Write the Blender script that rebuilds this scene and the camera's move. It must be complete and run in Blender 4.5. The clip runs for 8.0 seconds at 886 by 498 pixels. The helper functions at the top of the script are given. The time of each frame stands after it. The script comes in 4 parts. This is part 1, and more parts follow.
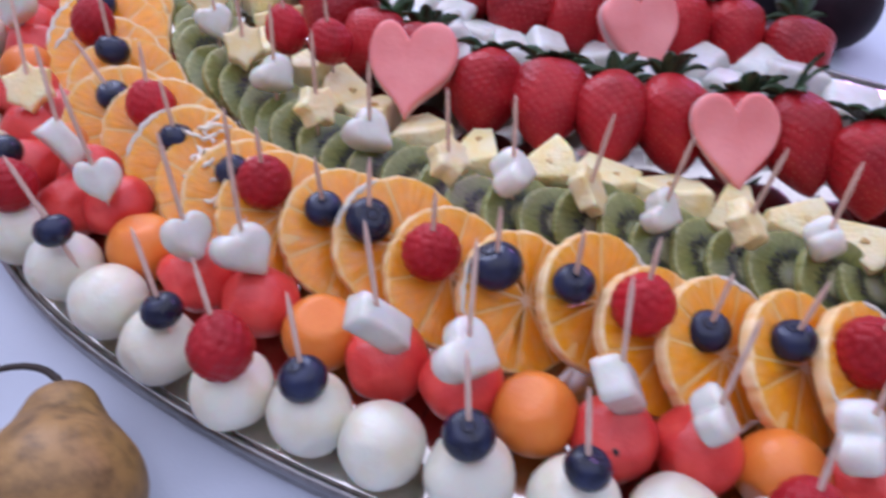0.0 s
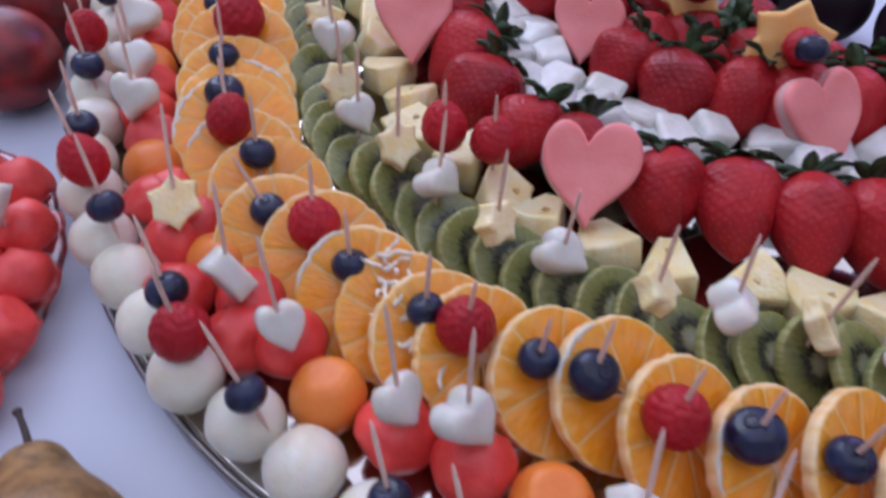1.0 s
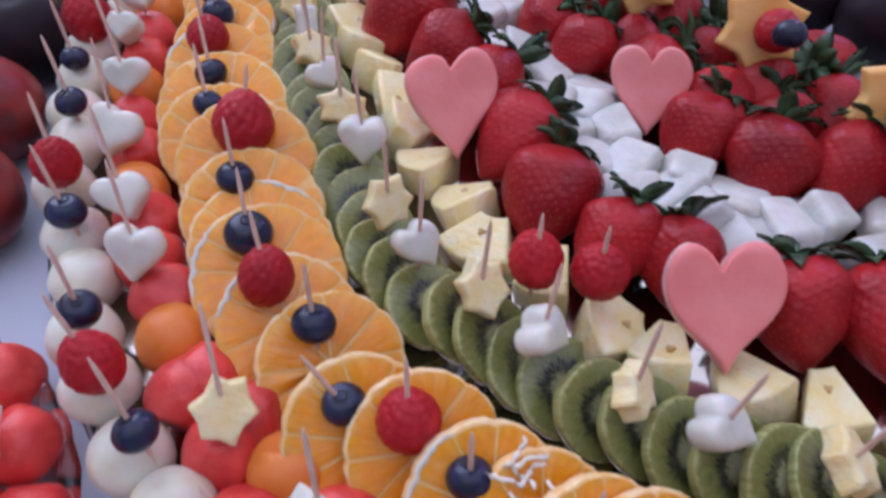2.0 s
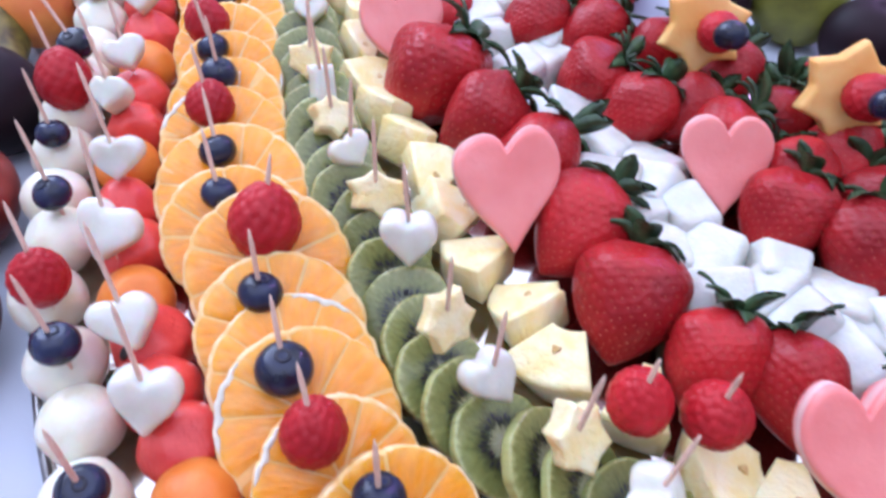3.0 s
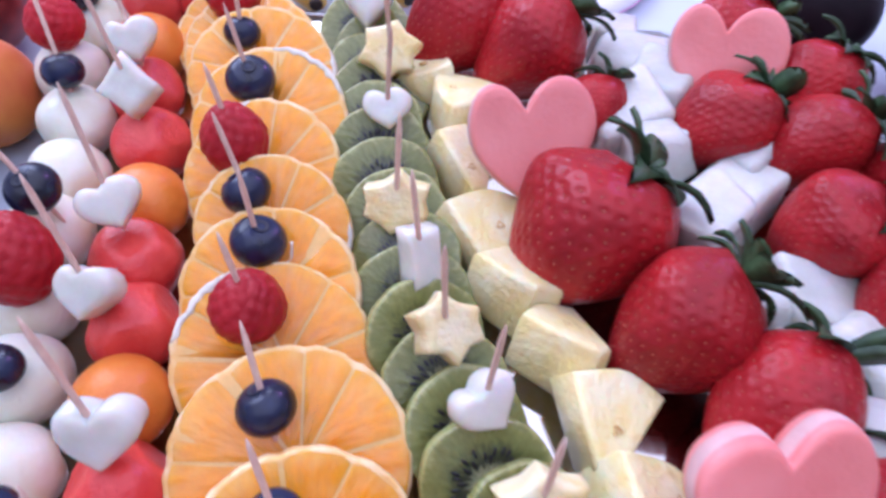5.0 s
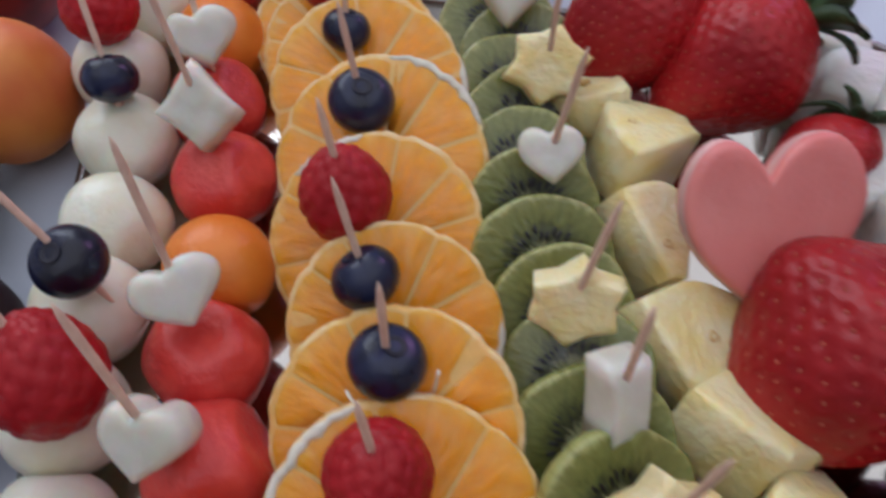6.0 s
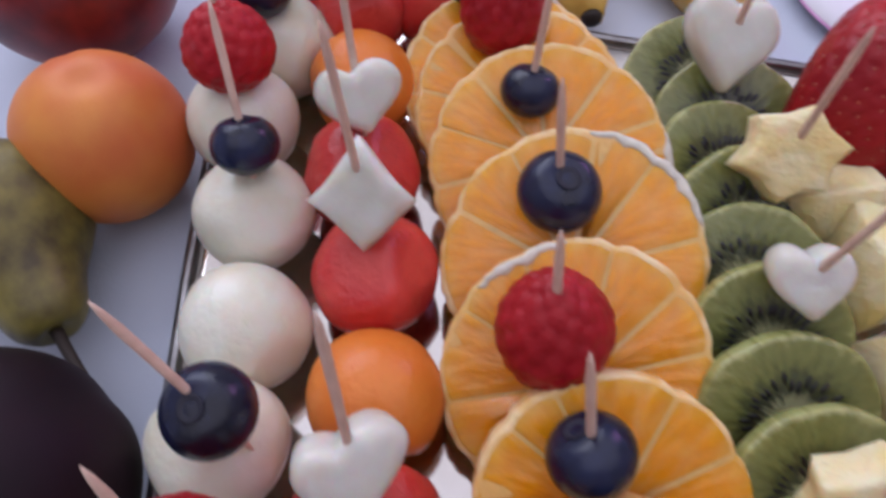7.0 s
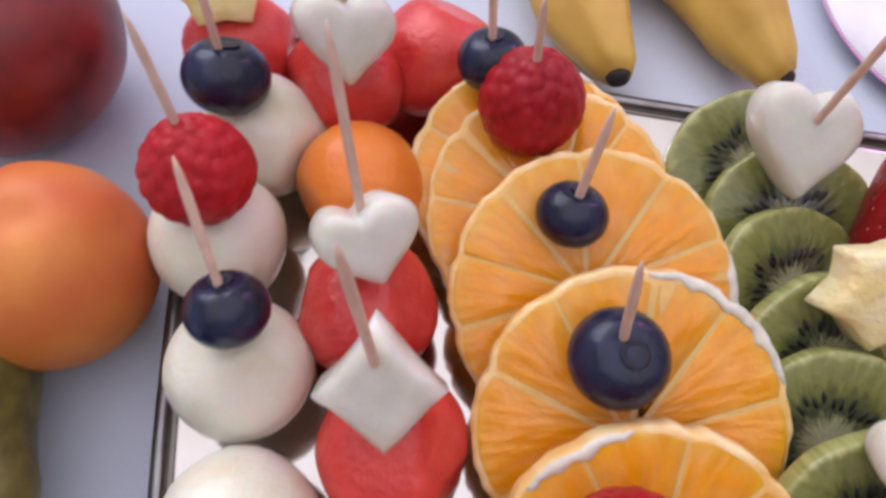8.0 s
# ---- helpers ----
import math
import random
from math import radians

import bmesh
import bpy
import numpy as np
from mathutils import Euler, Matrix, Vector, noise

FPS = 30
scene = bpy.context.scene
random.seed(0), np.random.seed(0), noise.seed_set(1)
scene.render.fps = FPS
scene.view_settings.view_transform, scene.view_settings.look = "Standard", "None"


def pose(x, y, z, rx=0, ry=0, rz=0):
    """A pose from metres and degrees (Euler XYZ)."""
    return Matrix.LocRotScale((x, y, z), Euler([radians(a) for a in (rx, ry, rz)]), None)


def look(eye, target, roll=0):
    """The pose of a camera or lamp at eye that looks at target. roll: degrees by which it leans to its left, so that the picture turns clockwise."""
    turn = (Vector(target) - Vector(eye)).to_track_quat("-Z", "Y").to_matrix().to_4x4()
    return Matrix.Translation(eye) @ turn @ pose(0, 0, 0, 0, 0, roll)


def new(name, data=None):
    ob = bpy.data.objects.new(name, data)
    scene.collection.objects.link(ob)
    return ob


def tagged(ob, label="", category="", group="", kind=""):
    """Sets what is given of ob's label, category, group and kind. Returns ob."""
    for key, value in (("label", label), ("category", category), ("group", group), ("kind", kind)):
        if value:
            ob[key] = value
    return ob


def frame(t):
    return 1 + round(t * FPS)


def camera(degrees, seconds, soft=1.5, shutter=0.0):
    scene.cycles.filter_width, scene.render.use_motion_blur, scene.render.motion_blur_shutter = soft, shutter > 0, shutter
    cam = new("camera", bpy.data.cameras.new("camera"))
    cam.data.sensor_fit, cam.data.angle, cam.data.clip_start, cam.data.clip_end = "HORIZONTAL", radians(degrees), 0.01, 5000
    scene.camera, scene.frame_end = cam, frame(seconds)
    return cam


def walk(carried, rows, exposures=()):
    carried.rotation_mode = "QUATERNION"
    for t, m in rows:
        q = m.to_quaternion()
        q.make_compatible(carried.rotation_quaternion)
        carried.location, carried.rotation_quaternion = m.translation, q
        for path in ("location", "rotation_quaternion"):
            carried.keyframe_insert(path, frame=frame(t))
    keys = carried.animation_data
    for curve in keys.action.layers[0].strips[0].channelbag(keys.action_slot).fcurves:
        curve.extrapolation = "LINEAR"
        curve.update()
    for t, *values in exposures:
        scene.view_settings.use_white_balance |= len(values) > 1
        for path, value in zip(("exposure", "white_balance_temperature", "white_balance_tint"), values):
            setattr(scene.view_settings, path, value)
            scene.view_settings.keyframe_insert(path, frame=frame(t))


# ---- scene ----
cam = camera(64.0, 8.0, soft=3.0, shutter=0.4)
PATH = [
    (0, (-0.006, 0.051, 0.267), (0.032, 1.415, -1.195), 0.5),
    (0.5, (-0.053, 0.081, 0.276), (-0.063, 1.439, -1.191), 0.2),
    (1, (-0.098, 0.126, 0.288), (-0.057, 1.468, -1.194), -0.2),
    (1.5, (-0.135, 0.189, 0.301), (0.003, 1.478, -1.222), -1.0),
    (1.7, (-0.145, 0.211, 0.297), (0.009, 1.496, -1.228), -1.6),
    (2.8, (-0.177, 0.309, 0.288), (0.086, 1.544, -1.263), -0.3),
    (3, (-0.184, 0.324, 0.285), (0.091, 1.573, -1.253), 0.0),
    (3.5, (-0.189, 0.376, 0.28), (0.127, 1.571, -1.292), 1.4),
    (4, (-0.194, 0.417, 0.279), (0.118, 1.575, -1.322), 0.8),
    (4.2, (-0.194, 0.435, 0.277), (0.098, 1.599, -1.323), 0.3),
    (5.3, (-0.207, 0.541, 0.228), (0.015, 1.65, -1.422), -0.6),
    (5.5, (-0.211, 0.559, 0.218), (-0.003, 1.626, -1.461), -0.2),
    (6, (-0.232, 0.604, 0.206), (-0.079, 1.649, -1.492), -0.7),
    (6.5, (-0.25, 0.636, 0.195), (-0.145, 1.654, -1.524), -0.7),
    (7, (-0.271, 0.667, 0.187), (-0.197, 1.663, -1.546), -0.9),
    (7.5, (-0.286, 0.702, 0.184), (-0.151, 1.612, -1.591), 3.7),
    (8, (-0.279, 0.728, 0.18), (-0.121, 1.589, -1.619), 2.8),
]
EXPOSURES = [(0.0, -0.14, 5300, 25), (1.0, -0.50, 5300, 25), (1.7, -0.62, 5350, 26), (2.8, 0.40, 5100, 18), (3.2, 0.28, 5080, 20), (3.6, 0.12, 5050, 25), (4.2, 0.02, 5150, 25), (5.5, 0.16, 5000, 29), (5.9, -0.78, 5850, 11), (6.6, -0.60, 5850, 17), (7.0, -0.66, 5750, 22), (7.4, -0.44, 5850, 18), (8.0, -0.31, 6150, 20)]
walk(cam, [(t, look(eye, target, roll)) for t, eye, target, roll in PATH], EXPOSURES)

# ---- light ----
world = bpy.data.worlds.new("hall_air")
scene.world = world
world.use_nodes = True
world.node_tree.nodes["Background"].inputs[0].default_value = (0.80, 0.84, 1.0, 1)
world.node_tree.nodes["Background"].inputs[1].default_value = 0.09


def area_lamp(name, eye, target, size_x, size_y, power, color):
    data = bpy.data.lights.new(name, "AREA")
    data.shape, data.size, data.size_y, data.energy, data.color = "RECTANGLE", size_x, size_y, power, color
    ob = new(name, data)
    ob.matrix_world = look(eye, target)
    return ob


# Added panel, unseen, for soft light and glints from ahead; the wall has no window.
area_lamp("far_fill", (-1.0, 2.6, 1.5), (-0.1, 0.5, 0.0), 2.0, 1.4, 44, (0.93, 0.96, 1.0))
area_lamp("ceiling_light", (0.0, 0.9, 2.42), (0.0, 0.9, 0.0), 5.2, 4.6, 96, (1.0, 0.97, 0.97))
# Added pink lamp, no known source; it tints the far right cloth lavender.
area_lamp("pink_fill", (1.5, 2.0, 1.1), (0.0, 0.88, 0.0), 0.4, 0.4, 7, (0.95, 0.42, 1.0))


# ---- materials ----
def material(name, color, rough=0.5, metal=0.0, sss=0.0, dark=None, scale=60.0, bump=0.0, bump_scale=400.0, rnd=0.0, coat=0.0, spec=0.5, detail=4.0, lo=0.35, hi=0.65, hue=0.0):
    """A surface with two scales of colour variation, fine relief and a shift from thing to thing."""
    m = bpy.data.materials.new(name)
    m.use_nodes = True
    nt = m.node_tree
    b = nt.nodes["Principled BSDF"]
    b.inputs["Roughness"].default_value = rough
    b.inputs["Metallic"].default_value = metal
    b.inputs["Specular IOR Level"].default_value = spec
    b.inputs["Coat Weight"].default_value = coat
    b.inputs["Coat Roughness"].default_value = 0.15
    if sss:
        b.inputs["Subsurface Weight"].default_value = sss
        b.inputs["Subsurface Radius"].default_value = (1.0, 0.55, 0.35)
        b.inputs["Subsurface Scale"].default_value = 0.006
    co = nt.nodes.new("ShaderNodeTexCoord")
    info = nt.nodes.new("ShaderNodeObjectInfo")
    add = nt.nodes.new("ShaderNodeVectorMath")
    add.operation = "ADD"
    nt.links.new(co.outputs["Object"], add.inputs[0])
    nt.links.new(info.outputs["Random"], add.inputs[1])
    n1 = nt.nodes.new("ShaderNodeTexNoise")
    n1.inputs["Scale"].default_value, n1.inputs["Detail"].default_value = scale, detail
    nt.links.new(add.outputs[0], n1.inputs["Vector"])
    ramp = nt.nodes.new("ShaderNodeValToRGB")
    ramp.color_ramp.elements[0].position, ramp.color_ramp.elements[1].position = lo, hi
    d = dark or tuple(c * 0.75 for c in color)
    ramp.color_ramp.elements[0].color, ramp.color_ramp.elements[1].color = (*d, 1), (*color, 1)
    nt.links.new(n1.outputs["Fac"], ramp.inputs[0])
    last = ramp.outputs[0]
    if rnd or hue:
        hsv = nt.nodes.new("ShaderNodeHueSaturation")
        mv = nt.nodes.new("ShaderNodeMapRange")
        mv.inputs["To Min"].default_value, mv.inputs["To Max"].default_value = 1 - rnd, 1 + rnd
        nt.links.new(info.outputs["Random"], mv.inputs["Value"])
        nt.links.new(mv.outputs[0], hsv.inputs["Value"])
        mh = nt.nodes.new("ShaderNodeMapRange")
        mh.inputs["To Min"].default_value, mh.inputs["To Max"].default_value = 0.5 + hue, 0.5 - hue
        nt.links.new(info.outputs["Random"], mh.inputs["Value"])
        nt.links.new(mh.outputs[0], hsv.inputs["Hue"])
        nt.links.new(last, hsv.inputs["Color"])
        last = hsv.outputs[0]
    nt.links.new(last, b.inputs["Base Color"])
    if bump:
        n2 = nt.nodes.new("ShaderNodeTexNoise")
        n2.inputs["Scale"].default_value, n2.inputs["Detail"].default_value = bump_scale, 3
        nt.links.new(add.outputs[0], n2.inputs["Vector"])
        bp = nt.nodes.new("ShaderNodeBump")
        bp.inputs["Strength"].default_value, bp.inputs["Distance"].default_value = 1.0, bump
        nt.links.new(n2.outputs["Fac"], bp.inputs["Height"])
        nt.links.new(bp.outputs[0], b.inputs["Normal"])
    return m


def radial_material(name, stops, radius, streak, streak_n, rough, sss, bump=0.0003, sacs=0.0, coat=0.0):
    """Colour from the middle to the rim of a slice, with streaks that run outwards."""
    m = material(name, (1, 1, 1), rough, sss=sss)
    nt = m.node_tree
    b = nt.nodes["Principled BSDF"]
    co = nt.nodes.new("ShaderNodeTexCoord")
    info = nt.nodes.new("ShaderNodeObjectInfo")
    sep = nt.nodes.new("ShaderNodeSeparateXYZ")
    nt.links.new(co.outputs["Object"], sep.inputs[0])
    ang = nt.nodes.new("ShaderNodeMath")
    ang.operation = "ARCTAN2"
    nt.links.new(sep.outputs[0], ang.inputs[0])
    nt.links.new(sep.outputs[1], ang.inputs[1])
    flat = nt.nodes.new("ShaderNodeCombineXYZ")
    nt.links.new(sep.outputs[0], flat.inputs[0])
    nt.links.new(sep.outputs[1], flat.inputs[1])
    ln = nt.nodes.new("ShaderNodeVectorMath")
    ln.operation = "LENGTH"
    nt.links.new(flat.outputs[0], ln.inputs[0])
    rr = nt.nodes.new("ShaderNodeMath")
    rr.operation = "DIVIDE"
    rr.inputs[1].default_value = radius
    nt.links.new(ln.outputs["Value"], rr.inputs[0])
    # streaks: fine in angle, long in radius
    vec = nt.nodes.new("ShaderNodeCombineXYZ")
    ma = nt.nodes.new("ShaderNodeMath")
    ma.operation = "MULTIPLY"
    ma.inputs[1].default_value = streak_n
    nt.links.new(ang.outputs[0], ma.inputs[0])
    nt.links.new(ma.outputs[0], vec.inputs[0])
    mr = nt.nodes.new("ShaderNodeMath")
    mr.operation = "MULTIPLY"
    mr.inputs[1].default_value = 6.0
    nt.links.new(rr.outputs[0], mr.inputs[0])
    nt.links.new(mr.outputs[0], vec.inputs[1])
    mi = nt.nodes.new("ShaderNodeMath")
    mi.operation = "MULTIPLY"
    mi.inputs[1].default_value = 40.0
    nt.links.new(info.outputs["Random"], mi.inputs[0])
    nt.links.new(mi.outputs[0], vec.inputs[2])
    no = nt.nodes.new("ShaderNodeTexNoise")
    no.inputs["Scale"].default_value, no.inputs["Detail"].default_value = 1.0, 3.0
    nt.links.new(vec.outputs[0], no.inputs["Vector"])
    wob = nt.nodes.new("ShaderNodeMath")
    wob.operation = "MULTIPLY_ADD"
    wob.inputs[1].default_value, wob.inputs[2].default_value = streak, -streak / 2
    nt.links.new(no.outputs["Fac"], wob.inputs[0])
    su = nt.nodes.new("ShaderNodeMath")
    su.operation = "ADD"
    nt.links.new(rr.outputs[0], su.inputs[0])
    nt.links.new(wob.outputs[0], su.inputs[1])
    ramp = nt.nodes.new("ShaderNodeValToRGB")
    els = ramp.color_ramp.elements
    for i, (p, c) in enumerate(stops):
        e = els[i] if i < 2 else els.new(p)
        e.position, e.color = p, (*c, 1)
    nt.links.new(su.outputs[0], ramp.inputs[0])
    hsv = nt.nodes.new("ShaderNodeHueSaturation")
    mv = nt.nodes.new("ShaderNodeMapRange")
    mv.inputs["To Min"].default_value, mv.inputs["To Max"].default_value = 0.82, 1.17
    nt.links.new(no.outputs["Fac"], mv.inputs["Value"])
    nt.links.new(mv.outputs[0], hsv.inputs["Value"])
    nt.links.new(ramp.outputs[0], hsv.inputs["Color"])
    nt.links.new(hsv.outputs[0], b.inputs["Base Color"])
    bp = nt.nodes.new("ShaderNodeBump")
    bp.inputs["Strength"].default_value, bp.inputs["Distance"].default_value = 1.0, bump
    height = no.outputs["Fac"]
    if sacs:
        # juice sacs: cells drawn out along the radius
        wide = nt.nodes.new("ShaderNodeVectorMath")
        wide.operation = "MULTIPLY"
        wide.inputs[1].default_value = (1.3, 0.75, 1.0)
        nt.links.new(vec.outputs[0], wide.inputs[0])
        cell = nt.nodes.new("ShaderNodeTexVoronoi")
        cell.feature = "SMOOTH_F1"
        cell.inputs["Scale"].default_value = 1.0
        nt.links.new(wide.outputs[0], cell.inputs["Vector"])
        blend = nt.nodes.new("ShaderNodeMath")
        blend.operation = "MULTIPLY_ADD"
        blend.inputs[1].default_value = -sacs
        nt.links.new(cell.outputs["Distance"], blend.inputs[0])
        nt.links.new(height, blend.inputs[2])
        height = blend.outputs[0]
        pale = nt.nodes.new("ShaderNodeMapRange")
        pale.inputs["From Min"].default_value, pale.inputs["From Max"].default_value = 0.1, 0.75
        pale.inputs["To Min"].default_value, pale.inputs["To Max"].default_value = 1.04, 0.95
        nt.links.new(cell.outputs["Distance"], pale.inputs["Value"])
        nt.links.new(pale.outputs[0], hsv.inputs["Saturation"])
        # cloudy pale patches where the sacs are cut
        cloud = nt.nodes.new("ShaderNodeTexNoise")
        cloud.inputs["Scale"].default_value, cloud.inputs["Detail"].default_value = 130.0, 5.0
        drift = nt.nodes.new("ShaderNodeVectorMath")
        drift.operation = "ADD"
        nt.links.new(co.outputs["Object"], drift.inputs[0])
        nt.links.new(info.outputs["Random"], drift.inputs[1])
        nt.links.new(drift.outputs[0], cloud.inputs["Vector"])
        amount = nt.nodes.new("ShaderNodeMapRange")
        amount.inputs["From Min"].default_value, amount.inputs["From Max"].default_value = 0.46, 0.72
        amount.inputs["To Max"].default_value = 0.24
        nt.links.new(cloud.outputs["Fac"], amount.inputs["Value"])
        mix = nt.nodes.new("ShaderNodeMix")
        mix.data_type = "RGBA"
        for socket in mix.inputs:
            if socket.identifier == "B_Color":
                socket.default_value = (0.90, 0.60, 0.22, 1)
            elif socket.identifier == "A_Color":
                nt.links.new(hsv.outputs[0], socket)
            elif socket.identifier == "Factor_Float":
                nt.links.new(amount.outputs[0], socket)
        nt.links.new([o for o in mix.outputs if o.identifier == "Result_Color"][0], b.inputs["Base Color"])
    b.inputs["Coat Weight"].default_value = coat
    nt.links.new(height, bp.inputs["Height"])
    nt.links.new(bp.outputs[0], b.inputs["Normal"])
    return m


M_CLOTH = material("white_cloth", (0.58, 0.62, 0.70), 0.75, scale=9, dark=(0.53, 0.58, 0.67), bump=0.0002, bump_scale=900)
M_MIRROR = material("mirror_glass", (0.66, 0.63, 0.58), 0.08, 1.0, scale=30, dark=(0.56, 0.52, 0.46))
M_RIM = material("dark_chrome", (0.34, 0.33, 0.32), 0.3, 0.9, scale=80, dark=(0.22, 0.21, 0.21))
M_BASE = material("tray_edge", (0.55, 0.50, 0.43), 0.4, 0.2, scale=60)
M_WALL = material("hall_paint", (0.78, 0.77, 0.78), 0.8, scale=3)
M_FLOOR = material("hall_floor", (0.25, 0.22, 0.20), 0.5, scale=4)
M_HONEYDEW = material("honeydew_flesh", (0.77, 0.76, 0.63), 0.28, sss=0.5, dark=(0.71, 0.65, 0.46), scale=70, bump=0.0005, bump_scale=300, rnd=0.05, lo=0.25, hi=0.55)
M_MELON = material("white_melon_flesh", (0.70, 0.705, 0.64), 0.17, sss=0.85, dark=(0.62, 0.625, 0.53), scale=90, bump=0.0005, bump_scale=190, rnd=0.06)
M_CHUNK = material("melon_chunk_flesh", (0.68, 0.67, 0.635), 0.26, sss=0.5, dark=(0.56, 0.55, 0.49), scale=70, bump=0.0006, bump_scale=380, rnd=0.10)
M_WATERMELON = material("watermelon_flesh", (0.74, 0.080, 0.060), 0.30, sss=0.45, dark=(0.62, 0.040, 0.034), scale=110, bump=0.0006, bump_scale=500, rnd=0.12)
M_PINKHEART = material("pale_watermelon_flesh", (0.84, 0.31, 0.28), 0.34, sss=0.4, dark=(0.76, 0.22, 0.20), scale=26, bump=0.00025, bump_scale=420, rnd=0.06)
M_PINKEDGE = material("watermelon_rind_edge", (0.84, 0.50, 0.46), 0.42, sss=0.25, scale=55, bump=0.0003, bump_scale=900)
M_CANTALOUPE = material("cantaloupe_flesh", (0.80, 0.25, 0.03), 0.36, sss=0.2, dark=(0.74, 0.20, 0.02), scale=70, bump=0.0003, bump_scale=500, rnd=0.06)
M_STARBIG = material("cantaloupe_star_flesh", (0.84, 0.54, 0.19), 0.42, sss=0.4, dark=(0.80, 0.42, 0.10), scale=60, bump=0.0003, bump_scale=500)
M_PINEAPPLE = material("pineapple_flesh", (0.84, 0.76, 0.47), 0.32, sss=0.45, dark=(0.82, 0.67, 0.28), scale=110, bump=0.0010, bump_scale=380, rnd=0.08)
M_BLUEBERRY = material("blueberry_skin", (0.014, 0.020, 0.060), 0.27, dark=(0.005, 0.006, 0.016), scale=120, bump=0.0001, bump_scale=900, rnd=0.3, spec=0.45)
M_CROWN = material("blueberry_crown", (0.012, 0.012, 0.025), 0.6, scale=200)
M_RASPBERRY = material("raspberry_flesh", (0.44, 0.012, 0.018), 0.42, sss=0.2, dark=(0.34, 0.007, 0.012), scale=120, bump=0.0002, bump_scale=1200, rnd=0.14, spec=0.3)
M_STRAWBERRY = material("strawberry_skin", (0.43, 0.015, 0.017), 0.34, sss=0.1, dark=(0.27, 0.008, 0.012), scale=40, bump=0.0003, bump_scale=500, rnd=0.15, spec=0.3)
M_SEED = material("strawberry_seed", (0.46, 0.09, 0.045), 0.35, scale=300)
M_LEAF = material("strawberry_leaf", (0.060, 0.110, 0.040), 0.45, dark=(0.022, 0.048, 0.018), scale=150, bump=0.0003, bump_scale=500, rnd=0.25)
M_WOOD = material("toothpick_wood", (0.76, 0.56, 0.43), 0.6, dark=(0.66, 0.46, 0.35), scale=200, bump=0.0001, bump_scale=900, rnd=0.08)
M_KIWISEED = material("kiwi_seed", (0.010, 0.009, 0.010), 0.35, scale=300)
M_PITH = radial_material("orange_pith", [(0.0, (0.90, 0.74, 0.44)), (0.12, (0.90, 0.60, 0.24)), (0.90, (0.89, 0.52, 0.15)), (1.0, (0.90, 0.66, 0.36))], 0.0325, 0.30, 6, 0.36, 0.3, 0.0006)
M_WHITEPITH = material("white_pith", (0.88, 0.80, 0.65), 0.5, sss=0.2, scale=200, bump=0.0003, bump_scale=700)
M_ORANGE = radial_material("orange_pulp", [(0.0, (0.88, 0.58, 0.20)), (0.08, (0.87, 0.39, 0.040)), (0.45, (0.86, 0.328, 0.004)), (0.8, (0.87, 0.348, 0.005)), (0.98, (0.88, 0.42, 0.025))], 0.0330, 0.22, 9, 0.17, 0.4, 0.0004, 0.7, 0.1)
M_KIWI = radial_material("kiwi_flesh", [(0.0, (0.60, 0.60, 0.42)), (0.24, (0.38, 0.39, 0.20)), (0.36, (0.07, 0.075, 0.045)), (0.52, (0.105, 0.12, 0.04)), (0.68, (0.195, 0.215, 0.06)), (0.92, (0.245, 0.265, 0.08)), (1.0, (0.34, 0.36, 0.13))], 0.0225, 0.40, 9, 0.20, 0.5, 0.0005, 0.0, 0.35)
M_APRICOT = material("apricot_skin", (0.78, 0.30, 0.045), 0.5, sss=0.1, dark=(0.62, 0.13, 0.030), scale=24, bump=0.0001, bump_scale=1500)
M_NECTARINE = material("nectarine_skin", (0.29, 0.022, 0.016), 0.36, dark=(0.10, 0.007, 0.010), scale=48, detail=9, bump=0.00005, bump_scale=900, rnd=0.15)
M_PLUM = material("plum_skin", (0.018, 0.006, 0.011), 0.55, spec=0.18, dark=(0.009, 0.005, 0.008), scale=30, rnd=0.2)
M_PEAR = material("russet_pear_skin", (0.34, 0.19, 0.055), 0.5, dark=(0.13, 0.070, 0.02), scale=110, detail=10, bump=0.0003, bump_scale=400, lo=0.32, hi=0.62)
M_GREENPEAR = material("green_pear_skin", (0.22, 0.18, 0.035), 0.45, dark=(0.07, 0.05, 0.015), scale=90, detail=8, bump=0.0002, bump_scale=400)
M_LIMEPEAR = material("olive_pear_skin", (0.21, 0.22, 0.030), 0.45, dark=(0.14, 0.14, 0.02), scale=60, detail=8, bump=0.0002, bump_scale=400)
M_STEM = material("dark_stem", (0.035, 0.022, 0.015), 0.7, scale=150)
M_BANANA = material("banana_peel", (0.66, 0.42, 0.08), 0.5, dark=(0.55, 0.32, 0.05), scale=50, bump=0.0002, bump_scale=200)
M_TIP = material("banana_tip", (0.03, 0.02, 0.015), 0.7, scale=150)
M_CHINA = material("white_china", (0.82, 0.80, 0.84), 0.3, scale=20)
M_PINKRIM = material("pink_enamel", (0.74, 0.36, 0.64), 0.4, scale=60)
M_GLASS = bpy.data.materials.new("clear_glass")
M_GLASS.use_nodes = True
M_GLASS.node_tree.nodes["Principled BSDF"].inputs["Transmission Weight"].default_value = 1.0
M_GLASS.node_tree.nodes["Principled BSDF"].inputs["Roughness"].default_value = 0.05
M_GLASS.node_tree.nodes["Principled BSDF"].inputs["Base Color"].default_value = (0.93, 0.95, 0.97, 1)


